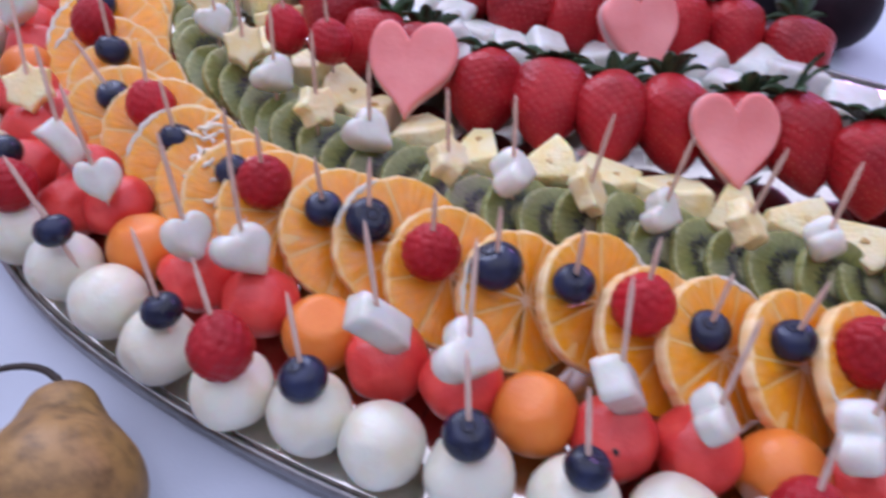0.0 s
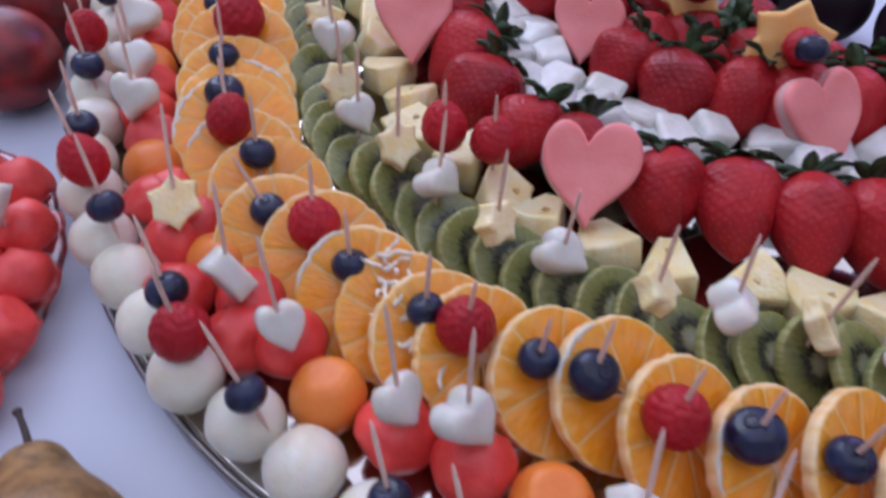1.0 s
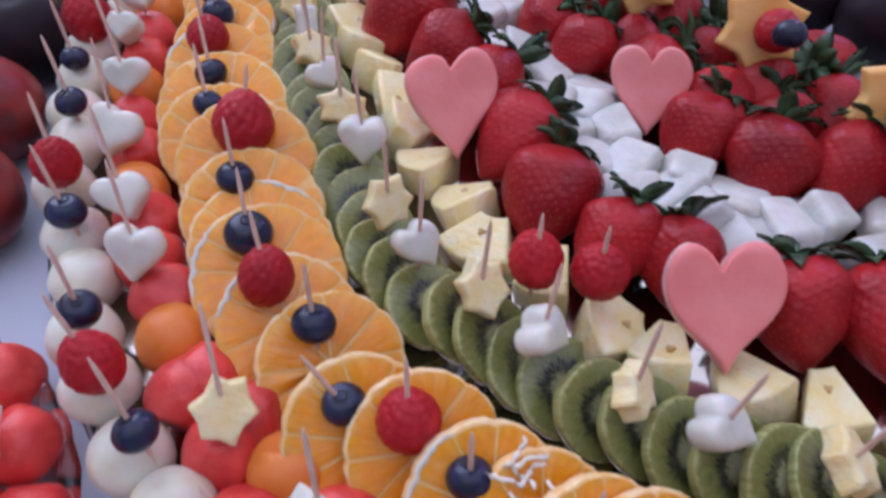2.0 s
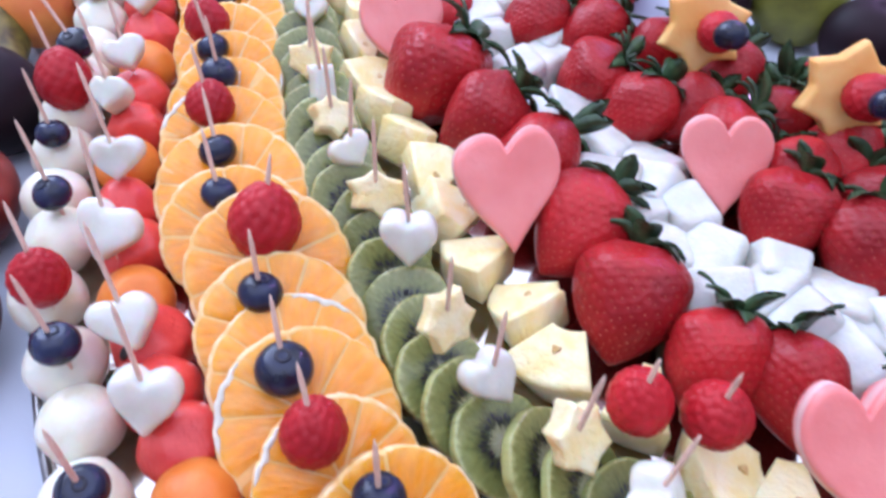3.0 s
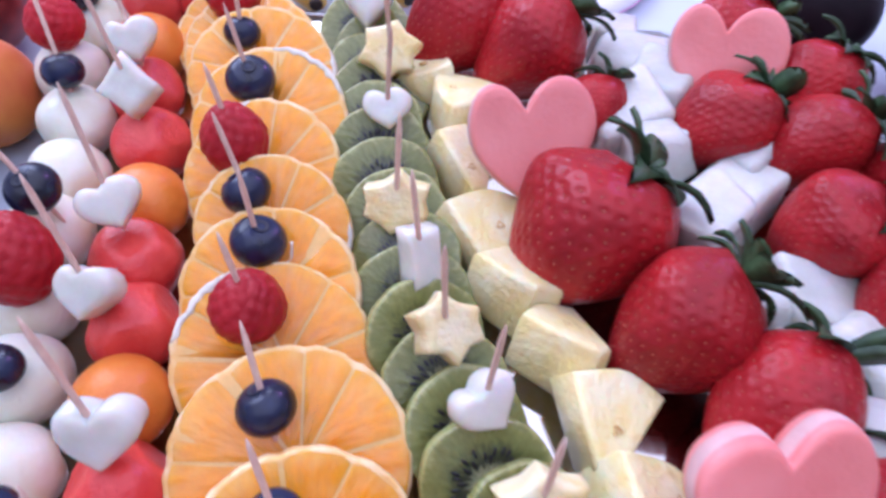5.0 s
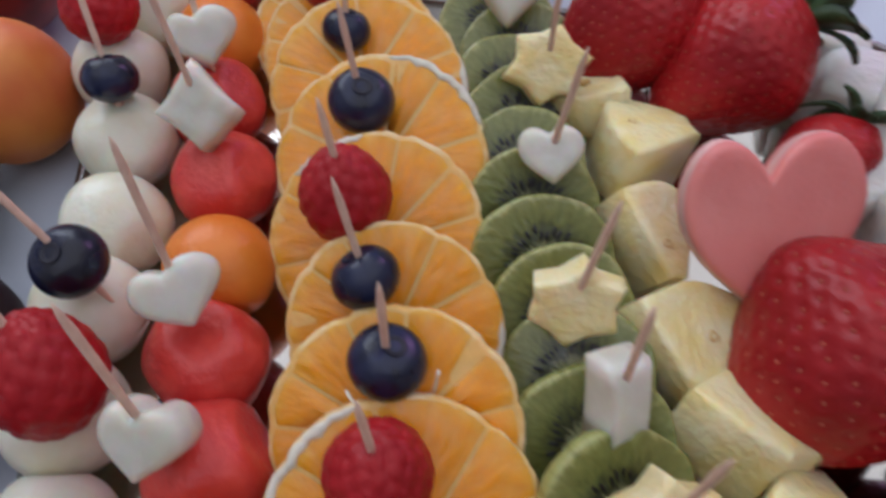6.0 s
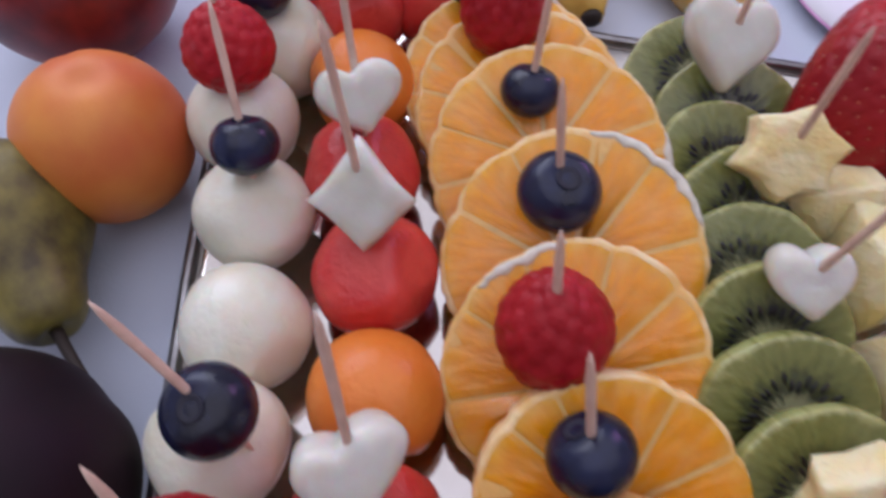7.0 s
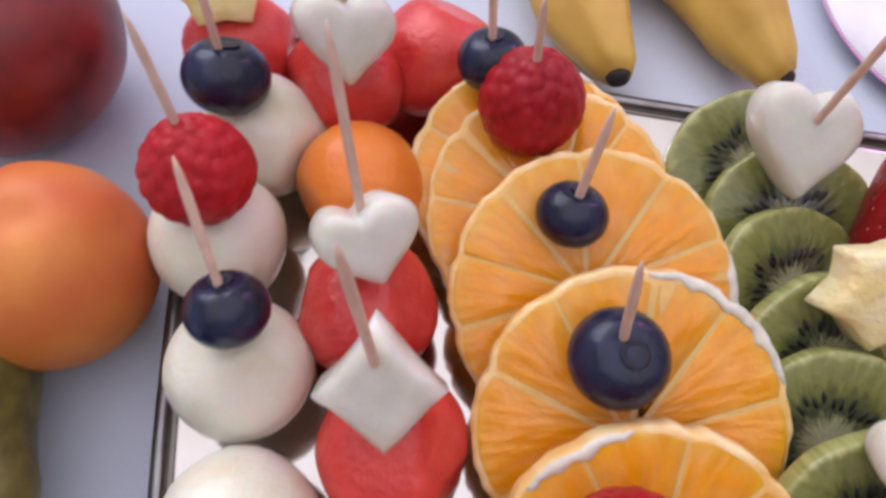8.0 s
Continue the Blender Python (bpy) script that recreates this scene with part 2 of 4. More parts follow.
# ---- mesh builders ----
def mesh_of(name, verts, faces, mats, smooth=True, slots=None):
    me = bpy.data.meshes.new(name)
    me.from_pydata([tuple(v) for v in verts], [], faces)
    for m in mats:
        me.materials.append(m)
    for i, p in enumerate(me.polygons):
        p.use_smooth = smooth
        if slots:
            p.material_index = slots[i]
    me.update()
    return me


def rings_mesh(name, rings, mats, smooth=True):
    """Skin over a stack of rings (arrays of n points), closed at both ends."""
    n = len(rings[0])
    verts = [p for r in rings for p in r]
    faces = []
    for k in range(len(rings) - 1):
        for j in range(n):
            a, b = k * n + j, k * n + (j + 1) % n
            faces.append((a, b, b + n, a + n))
    lo, hi = len(verts), len(verts) + 1
    verts += [np.mean(rings[0], axis=0), np.mean(rings[-1], axis=0)]
    top = (len(rings) - 1) * n
    for j in range(n):
        faces.append((lo, (j + 1) % n, j))
        faces.append((hi, top + j, top + (j + 1) % n))
    return mesh_of(name, verts, faces, mats, smooth)


def lathe(name, profile, n, mats, mod=None, smooth=True):
    """Turns (radius, height) pairs round z; mod(angle, height) scales the radius."""
    rings = []
    for r, z in profile:
        rings.append([np.array((r * (mod(a, z) if mod else 1) * math.cos(a), r * (mod(a, z) if mod else 1) * math.sin(a), z))
                      for a in (2 * math.pi * j / n for j in range(n))])
    return rings_mesh(name, rings, mats, smooth)


def ball_mesh(name, shape, nu, nv, mats):
    """A closed ball; shape(direction) gives the point of the surface in that direction."""
    rings = []
    for i in range(1, nv):
        t = math.pi * i / nv
        rings.append([shape(np.array((math.sin(t) * math.cos(2 * math.pi * j / nu), math.sin(t) * math.sin(2 * math.pi * j / nu), -math.cos(t)))) for j in range(nu)])
    return rings_mesh(name, rings, mats)


def inset(outline, d):
    """The outline drawn in by d along its own normals."""
    o = np.array(outline)
    t = np.roll(o, -1, 0) - np.roll(o, 1, 0)
    nrm = np.stack((-t[:, 1], t[:, 0]), 1)
    nrm /= np.maximum(np.linalg.norm(nrm, axis=1, keepdims=True), 1e-9)
    return o + nrm * d


def prism(name, outline, thick, bevel, mats, wobble=0.0, seed=0, freq=45, by_normal=False):
    """A slab cut from an outline (counter-clockwise), with rounded edges; local z is its face."""
    o = np.array(outline)
    mean = np.mean(np.linalg.norm(o, axis=1))
    h, rings = thick / 2, []
    for d, z in ((2.2, -h), (1.0, -h), (0.3, -h + bevel * 0.3), (0, -h + bevel), (0, h - bevel), (0.3, h - bevel * 0.3), (1.0, h), (2.2, h)):
        line = inset(outline, d * bevel) if by_normal else o * (1 - d * bevel / mean)
        rings.append([np.array((x, y, z)) for x, y in line])
    if wobble:
        for r in rings:
            for i, p in enumerate(r):
                r[i] = p + wobble * np.array(noise.noise_vector(Vector(p) * freq + Vector((seed * 7.3, 1.7, seed))))
    return rings_mesh(name, rings, mats, smooth=True)


def heart_outline(width, n=44, soft=0.48):
    """A heart with a shallow notch; soft blends it towards a rounded drop."""
    pts = []
    for j in range(n):
        a = -2 * math.pi * j / n
        hx, hy = 16 * math.sin(a) ** 3, 13 * math.cos(a) - 5 * math.cos(2 * a) - 2 * math.cos(3 * a) - math.cos(4 * a)
        pts.append((hx * (1 - soft) + 15.5 * math.sin(a) * soft, hy * (1 - soft) + 14 * math.cos(a) * soft - 1.5 * soft))
    return [(x * width / 31, (y + 2.0) * width / 31) for x, y in pts]


def star_outline(r, inner, points=5, per=3):
    corners = []
    for j in range(points * 2):
        a = math.pi / 2 + math.pi * j / points
        q = r if j % 2 == 0 else r * inner
        corners.append(np.array((q * math.cos(a), q * math.sin(a))))
    out = []
    for j, c in enumerate(corners):
        nx = corners[(j + 1) % len(corners)]
        for k in range(per):
            out.append(tuple(c + (nx - c) * k / per))
    return out


def box_outline(w, h, per=4):
    c = [np.array(p) for p in ((-w / 2, -h / 2), (w / 2, -h / 2), (w / 2, h / 2), (-w / 2, h / 2))]
    return [tuple(c[j] + (c[(j + 1) % 4] - c[j]) * k / per) for j in range(4) for k in range(per)]


def fib(n):
    g = math.pi * (3 - math.sqrt(5))
    return np.array([(math.sqrt(1 - z * z) * math.cos(g * i), math.sqrt(1 - z * z) * math.sin(g * i), z) for i, z in ((i, 1 - 2 * (i + 0.5) / n) for i in range(n))])


def blob(radius, squash, rough, freq, seed, flats=0):
    """Shape of a soft ball: squashed, uneven, with a few flats left by the scoop."""
    rs = random.Random(seed)
    cuts = [(Vector((rs.gauss(0, 1), rs.gauss(0, 1), rs.gauss(0, 0.6))).normalized(), rs.uniform(0.80, 0.92)) for _ in range(flats)]

    def shape(d):
        v = Vector(d)
        k = 1 + rough * noise.noise(v * freq + Vector((seed * 3.1, seed, 0)))
        for c, lim in cuts:
            t = v.dot(c)
            if t * k > lim:
                k = lim / t
        return np.array((d[0] * radius * k, d[1] * radius * k, d[2] * radius * squash * k))
    return shape


DRUPES = fib(112)


def raspberry_mesh(radius, stretch, seed):
    """One skin swelling into close-set round drupelets, hollowed a little at the crown."""
    rs = random.Random(seed)
    dirs = DRUPES + np.array([[rs.uniform(-0.035, 0.035) for _ in range(3)] for _ in DRUPES])
    dirs /= np.linalg.norm(dirs, axis=1, keepdims=True)
    swell = np.array([rs.uniform(0.9, 1.08) for _ in DRUPES])

    def shape(d):
        near = dirs @ d
        k = int(np.argmax(near))
        a = math.acos(min(1.0, near[k])) / 0.185
        bump = math.sqrt(max(0.0, 1 - min(1.0, a) ** 2))
        r = radius * (0.950 + 0.056 * bump * swell[k])
        w = (1 - 0.15 * max(0, d[2])) * (1 + 0.03 * noise.noise(Vector(d) * 1.3 + Vector((seed * 4.0, 0, 0))))
        return np.array((d[0] * w * r, d[1] * w * r, d[2] * stretch * r))
    return ball_mesh("raspberry", shape, 84, 56, [M_RASPBERRY])


def merged(name, pieces, mats):
    """Joins copies of (verts, faces) into one mesh."""
    verts, faces = [], []
    for v, f in pieces:
        o = len(verts)
        verts += list(v)
        faces += [tuple(i + o for i in q) for q in f]
    return mesh_of(name, verts, faces, mats)


def small_grain(at, nrm, along, length, width, height):
    """A pip lying on a surface, as a low eight-sided dome."""
    side = np.cross(nrm, along)
    ring = [at + along * math.cos(a) * length / 2 + side * math.sin(a) * width / 2 for a in (2 * math.pi * j / 8 for j in range(8))]
    return ring + [at + nrm * height], [(j, (j + 1) % 8, 8) for j in range(8)]


# ---- shared meshes ----
def pick_mesh(length):
    return lathe("toothpick", [(0.0002, 0), (0.0010, 0.006), (0.00105, length - 0.008), (0.0007, length - 0.003), (0.0002, length)], 10, [M_WOOD])


PICK = pick_mesh(0.064)
PICK_BERRY = pick_mesh(0.057)
PICK_SHORT = pick_mesh(0.050)


def blueberry_meshes(radius):
    def shape(d):
        k = 1.0
        if d[2] > 0.8:
            k = 1 - 0.11 * min(1, (d[2] - 0.8) / 0.16)
        return np.array((d[0] * radius, d[1] * radius, d[2] * radius * 0.88 * k))
    body = ball_mesh("blueberry", shape, 32, 24, [M_BLUEBERRY])
    r = radius
    crown = lathe("crown", [(0.18 * r, 0.70 * r), (0.25 * r, 0.765 * r), (0.29 * r, 0.795 * r), (0.25 * r, 0.80 * r), (0.18 * r, 0.775 * r), (0.04 * r, 0.765 * r)], 28, [M_CROWN])
    return body, crown


BLUE = [blueberry_meshes(r) for r in (0.0085, 0.0090, 0.0096)]
RASP = [raspberry_mesh(r, q, 60 + i) for i, (r, q) in enumerate(((0.0115, 1.08), (0.0120, 1.15), (0.0110, 1.2), (0.0116, 1.02)))]
HONEY = [ball_mesh("honeydew_ball", blob(0.0172, 0.97, 0.05, 1.3, s, 2), 36, 24, [M_HONEYDEW]) for s in (1, 2, 3, 4)]
WATER = [ball_mesh("watermelon_ball", blob(0.0176, 0.95, 0.07, 1.5, s, 5), 40, 28, [M_WATERMELON]) for s in (11, 12, 13, 14)]
SEEDMESH = ball_mesh("watermelon_seed", lambda d: np.array((d[0] * 0.0021, d[1] * 0.0036, d[2] * 0.0010)), 14, 10, [M_KIWISEED])
CANTA = [ball_mesh("cantaloupe_ball", blob(0.0172, 0.98, 0.03, 1.3, s, 1), 36, 24, [M_CANTALOUPE]) for s in (21, 22)]


ORANGE_R = 0.0315


def orange_meshes(seed):
    """A ragged plate of pith, flush segments set in it, and scraps of thick pith along the rim."""
    rs = random.Random(seed)
    R, n = ORANGE_R, rs.choice((9, 10, 11))
    edges = [2 * math.pi * (j + rs.uniform(-0.22, 0.22)) / n for j in range(n)]
    cx, cy = rs.uniform(-0.003, 0.003), rs.uniform(-0.003, 0.003)

    def rim(a):
        """Radius of the outline: bulges over each segment, nicked at the membranes."""
        near = min(abs((a - e + math.pi) % (2 * math.pi) - math.pi) for e in edges)
        rough = noise.noise(Vector((9 * math.cos(a), 9 * math.sin(a), seed * 3.0))) + 0.6 * noise.noise(Vector((24 * math.cos(a), 24 * math.sin(a), seed)))
        return R * (1 + 0.016 * math.sin(2 * a + seed) - 0.026 * math.exp(-(near / 0.07) ** 2) + 0.014 * rough)
    out = [(rim(a) * math.cos(a), rim(a) * math.sin(a)) for a in (2 * math.pi * j / 144 for j in range(144))]
    pith = prism("pith", out, 0.0062, 0.0010, [M_PITH], 0.00012, seed, 160)
    hub = 0.0018
    segments = []
    for j in range(n):
        a0, a1 = edges[j], edges[(j + 1) % n] + (2 * math.pi if j == n - 1 else 0)
        gap = rs.uniform(0.00005, 0.00028)
        swell, share = rs.uniform(0.99, 1.005), rs.uniform(0.958, 0.982)
        rings = []
        for lift, ins in ((-0.00318, 0.0007), (-0.00308, 0.0002), (-0.0028, 0.0), (0.0028, 0.0), (0.00308, 0.0002), (0.00318, 0.0007)):
            ring = []
            for outer, cnt in ((True, 9), (False, 3)):
                seq = range(cnt) if outer else reversed(range(cnt))
                for k in seq:
                    r0 = R * share - ins if outer else hub + ins * 2
                    da = (gap + ins) / r0
                    a = a0 + da + (a1 - a0 - 2 * da) * k / (cnt - 1)
                    if outer:
                        r0 -= 0.0011 * (abs(2 * k / (cnt - 1) - 1) ** 4)
                    ring.append(np.array((cx * (1 - r0 / R) + r0 * math.cos(a), cy * (1 - r0 / R) + r0 * math.sin(a), lift * swell)))
            rings.append(ring)
        segments.append(rings_mesh("segment", rings, [M_ORANGE]))
    scraps = []
    for _ in range(2):
        start, span = rs.uniform(0, 2 * math.pi), rs.uniform(0.5, 1.3)
        rings = []
        for k in range(25):
            a = start + span * k / 24
            fade = math.sin(math.pi * k / 24) ** 0.5
            half = (0.0003 + 0.0009 * fade) * (1 + 0.7 * noise.noise(Vector((a * 9, seed, 3))))
            r0 = rim(a) - 0.0006 - half * 0.6 + 0.0005 * noise.noise(Vector((a * 14, seed, 8)))
            rings.append([np.array(((r0 + half * math.cos(b)) * math.cos(a), (r0 + half * math.cos(b)) * math.sin(a), 0.0030 + (0.0002 + 0.0004 * fade) * math.sin(b))) for b in (2 * math.pi * q / 8 for q in range(8))])
        scraps.append(rings_mesh("pith_scrap", rings, [M_WHITEPITH]))
    return pith, segments, scraps


ORANGES = [orange_meshes(s) for s in range(7)]


def kiwi_meshes(seed):
    rs = random.Random(100 + seed)
    R = 0.0225
    out = [(R * (1 + 0.03 * math.cos(2 * a) + 0.012 * math.sin(9 * a + seed)) * math.cos(a), R * (0.97 + 0.012 * math.sin(7 * a)) * math.sin(a)) for a in (2 * math.pi * j / 64 for j in range(64))]
    flesh = prism("flesh", out, 0.0050, 0.0009, [M_KIWI], 0.0008, seed)
    pieces = []
    for side in (1, -1):
        for j in range(34):
            a = 2 * math.pi * (j + rs.uniform(-0.3, 0.3)) / 34
            r = R * rs.uniform(0.36, 0.54)
            pieces.append(small_grain(np.array((r * math.cos(a), r * math.sin(a), side * 0.00252)), np.array((0, 0, side * 1.0)), np.array((math.cos(a), math.sin(a), 0)), 0.0036, 0.0013, 0.0006))
    return flesh, merged("seeds", pieces, [M_KIWISEED])


KIWIS = [kiwi_meshes(s) for s in range(4)]


def strawberry_meshes(seed, R, L):
    rs = random.Random(200 + seed)
    pips = fib(400) + np.array([[rs.uniform(-0.03, 0.03) for _ in range(3)] for _ in range(400)])
    pips /= np.linalg.norm(pips, axis=1, keepdims=True)

    def radius_at(u):
        return R * (math.sin(math.pi * u * 0.5 / 0.70) ** 0.74 if u < 0.70 else math.cos((u - 0.70) / 0.30 * 1.12) ** 0.82)

    def surface(d):
        u = (d[2] + 1) / 2
        a = math.atan2(d[1], d[0])
        k = 1 + 0.09 * noise.noise(Vector(d) * 1.4 + Vector((seed * 5.0, 0, 0)))
        r = radius_at(u) * k * (1 + 0.05 * math.sin(3 * a + seed))
        return np.array((r * math.cos(a), r * math.sin(a), u * L + 0.002 * math.sin(a + seed) * u))

    def shape(d):
        p = surface(d)
        q = np.max(pips @ d)
        dip = 0.5 - 0.5 * math.cos(math.pi * max(0.0, 1 - (1 - q) / 0.0024))
        return p * np.array((1 - 0.026 * dip, 1 - 0.026 * dip, 1))
    body = ball_mesh("berry", shape, 132, 92, [M_STRAWBERRY])
    pieces = []
    for d in pips:
        if d[2] > 0.9:
            continue
        p = surface(d) * np.array((0.982, 0.982, 1))
        nr = np.array((d[0], d[1], -0.25))
        nr /= np.linalg.norm(nr)
        al = np.array((0, 0, 1.0)) - nr * nr[2]
        al /= np.linalg.norm(al)
        pieces.append(small_grain(p, nr, al, 0.0010, 0.0006, 0.0004))
    seeds = merged("pips", pieces, [M_SEED])
    leaves = []
    count = rs.randint(8, 10)
    for j in range(count):
        a = 2 * math.pi * (j + rs.uniform(-0.3, 0.3)) / count
        ln, w, up = rs.uniform(0.016, 0.025), rs.uniform(0.0042, 0.0060), rs.uniform(0.1, 1.2)
        dirv, side = np.array((math.cos(a), math.sin(a), 0)), np.array((-math.sin(a), math.cos(a), 0))
        verts, faces = [], []
        for k in range(6):
            s = k / 5
            mid = dirv * (0.002 + ln * s * (1 - 0.15 * up)) + np.array((0, 0, L * 0.985 + ln * (up * 0.55 * s - 0.45 * (1 - up) * s * s + 0.15 * math.sin(3 * s))))
            ww = w * math.sin(math.pi * (0.16 + 0.84 * s)) ** 0.8 if k < 5 else 0.0002
            for sx, dz in ((-1, 0.0012), (0, 0.0), (1, 0.0012), (0, -0.0006)):
                verts.append(mid + side * sx * ww + np.array((0, 0, dz)))
        for k in range(5):
            for i in range(4):
                faces.append((k * 4 + i, k * 4 + (i + 1) % 4, k * 4 + 4 + (i + 1) % 4, k * 4 + 4 + i))
        leaves.append(mesh_of("leaf", verts, faces, [M_LEAF]))
    stalk = [np.array((0.0013 * math.cos(a), 0.0013 * math.sin(a), L * 0.97 + h)) + np.array((0.3 * h, 0, 0)) for h in (0, 0.008) for a in (2 * math.pi * j / 8 for j in range(8))]
    calyx = [(stalk, [(j, (j + 1) % 8, 8 + (j + 1) % 8, 8 + j) for j in range(8)] + [tuple(range(8, 16))])]
    disc = [np.array((0.0055 * math.cos(a), 0.0055 * math.sin(a), L * 0.99)) for a in (2 * math.pi * j / 12 for j in range(12))] + [np.array((0, 0, L * 0.99 + 0.0018))]
    calyx.append((disc, [(j, (j + 1) % 12, 12) for j in range(12)]))
    return body, seeds, merged("leaf_crown", calyx, [M_LEAF]), leaves


STRAWS = [strawberry_meshes(i, r, l) for i, (r, l) in enumerate(((0.0228, 0.056), (0.0215, 0.050), (0.0235, 0.050), (0.0205, 0.054)))]
SMALLHEART = [prism("melon_heart", heart_outline(w, 44, 0.34), 0.0125, 0.0030, [M_MELON], 0.0026, s) for s, w in enumerate((0.0215, 0.0225, 0.0205))]
SMALLBOX = [prism("melon_square", box_outline(0.0215, 0.0205), 0.0130, 0.0026, [M_MELON], 0.0030, 3), prism("melon_bar", box_outline(0.0120, 0.0215), 0.0120, 0.0024, [M_MELON], 0.0022, 4)]
SMALLSTAR = [prism("pineapple_star", star_outline(0.0130, 0.74, 6, 4), 0.0105, 0.0018, [M_PINEAPPLE], 0.0026, s) for s in (5, 6, 7)]
def tall_heart(width):
    """A big heart cut longer than wide."""
    return [(x * 0.95, y * 1.2) for x, y in heart_outline(width, 72, 0.16)]


BIGHEART = [prism("heart_slice", tall_heart(w), 0.011, 0.0022, [M_PINKHEART], 0.0040, s, 30) for s, w in enumerate((0.052, 0.051, 0.047))]
HEARTEDGE = [prism("pale_edge", tall_heart(w * 1.012), 0.0066, 0.0018, [M_PINKEDGE], 0.0040, k, 30) for k, w in enumerate((0.052, 0.051, 0.047))]
BIGSTAR = prism("star_slice", star_outline(0.026, 0.73, 6, 6), 0.010, 0.0022, [M_STARBIG], 0.0014, 9)


def chunk_mesh(name, mat, sx, sy, sz, taper, seed):
    """A hand-cut block: tapered, with uneven rounded corners."""
    rs = random.Random(seed)
    bm = bmesh.new()
    bmesh.ops.create_cube(bm, size=1)
    for v in bm.verts:
        v.co = Vector((v.co.x * sx * (1 - taper * (v.co.z + 0.5)), v.co.y * sy * (1 - 0.4 * taper * (v.co.y + 0.5)), v.co.z * sz)) + Vector([rs.uniform(-0.20, 0.20) * sz for _ in range(3)])
    bmesh.ops.bevel(bm, geom=list(bm.edges), offset=0.0042, segments=4, affect="EDGES", profile=0.5)
    for v in bm.verts:
        v.co += 0.0016 * Vector(noise.noise_vector(v.co * 55 + Vector((seed, 0, 0))))
    me = bpy.data.meshes.new(name)
    bm.to_mesh(me)
    bm.free()
    me.materials.append(mat)
    for p in me.polygons:
        p.use_smooth = True
    return me


def wedge_outline(r0, r1, spread, n=9):
    """A sector of a ring: the outline of a pineapple piece, about its own middle."""
    pts = [(r1 * math.cos(a), r1 * math.sin(a)) for a in (spread * (k / (n - 1) - 0.5) for k in range(n))]
    pts += [(r0 * math.cos(a), r0 * math.sin(a)) for a in (spread * (0.5 - k / (n - 1)) for k in range(n))]
    m = (r0 + r1) / 2
    return [(x - m, y) for x, y in pts]


PINES = [prism("pineapple_chunk", wedge_outline(*o), t, 0.0020, [M_PINEAPPLE], 0.0030, 30 + i) for i, (o, t) in enumerate((((0.012, 0.044, 0.85), 0.020), ((0.010, 0.040, 0.70), 0.024), ((0.016, 0.046, 0.62), 0.018), ((0.014, 0.042, 1.0), 0.021), ((0.018, 0.046, 0.8), 0.023)))]
M_EYE = material("pineapple_eye", (0.74, 0.54, 0.22), 0.5, dark=(0.50, 0.28, 0.08), scale=500, bump=0.0003, bump_scale=900)


def eye_mesh(seed):
    """A small sunken ring of brown fibre."""
    return lathe("eye_mark", [(0.0002, 0.0003), (0.0006, 0.0005), (0.0010, 0.0012), (0.0014, 0.0011), (0.0019, 0.0)], 18, [M_EYE], mod=lambda a, z: 1 + 0.25 * math.sin(3 * a + seed) + 0.15 * math.sin(7 * a))


EYES = [eye_mesh(s) for s in range(3)]
CHUNKS = [chunk_mesh("melon_chunk", M_CHUNK, *d, 50 + s) for s, d in enumerate(((0.036, 0.030, 0.019, 0.25), (0.044, 0.026, 0.018, 0.35), (0.034, 0.034, 0.022, 0.2), (0.040, 0.030, 0.016, 0.3), (0.030, 0.026, 0.024, 0.3)))]


# ---- placing ----
rnd = random.Random(7)


def basis(at, normal, up):
    """A pose whose z is the normal and whose y is as near to up as can be."""
    z = Vector(normal).normalized()
    y = (Vector(up) - z * Vector(up).dot(z)).normalized()
    x = y.cross(z)
    m = Matrix((x, y, z)).transposed().to_4x4()
    m.translation = Vector(at)
    return m


def thing(name, mesh, m, label, category, group="", kind=""):
    """A thing of one mesh at a pose."""
    ob = new(name, mesh)
    ob.matrix_basis = m
    return tagged(ob, label, category, group, kind)


def part(name, mesh, parent, m=Matrix(), label=""):
    ob = new(name, mesh)
    ob.parent = parent
    ob.matrix_basis = m
    return tagged(ob, label)


def smooth_path(points, step):
    """Even samples (point, forward) on a soft curve through the points."""
    p = [Vector((x, y, 0)) for x, y in points]
    dense = []
    for i in range(len(p) - 1):
        a, b, c, d = p[max(0, i - 1)], p[i], p[i + 1], p[min(len(p) - 1, i + 2)]
        for k in range(24):
            t = k / 24
            dense.append(0.5 * (2 * b + (c - a) * t + (2 * a - 5 * b + 4 * c - d) * t * t + (3 * b - a - 3 * c + d) * t ** 3))
    dense.append(p[-1])
    out, run, nxt = [], 0.0, 0.0
    for i in range(len(dense) - 1):
        seg = (dense[i + 1] - dense[i]).length
        while nxt <= run + seg:
            out.append((dense[i].lerp(dense[i + 1], (nxt - run) / max(seg, 1e-9)), (dense[min(len(dense) - 1, i + 12)] - dense[max(0, i - 12)]).normalized()))
            nxt += step
        run += seg
    return out


SPINE = [(0.26, 0.178), (0.16, 0.203), (0.053, 0.237), (-0.033, 0.277), (-0.10, 0.312), (-0.15, 0.362), (-0.19, 0.42), (-0.214, 0.474), (-0.226, 0.54), (-0.238, 0.62), (-0.24, 0.70), (-0.237, 0.78), (-0.243, 0.85), (-0.246, 0.90)]
SPINE_STEPS = smooth_path(SPINE, 0.004)


def forward_at(x, y):
    """Forward direction of the rows beside a place."""
    q = Vector((x, y, 0))
    return min(SPINE_STEPS, key=lambda s: (s[0] - q).length)[1]


UP = Vector((0, 0, 1))


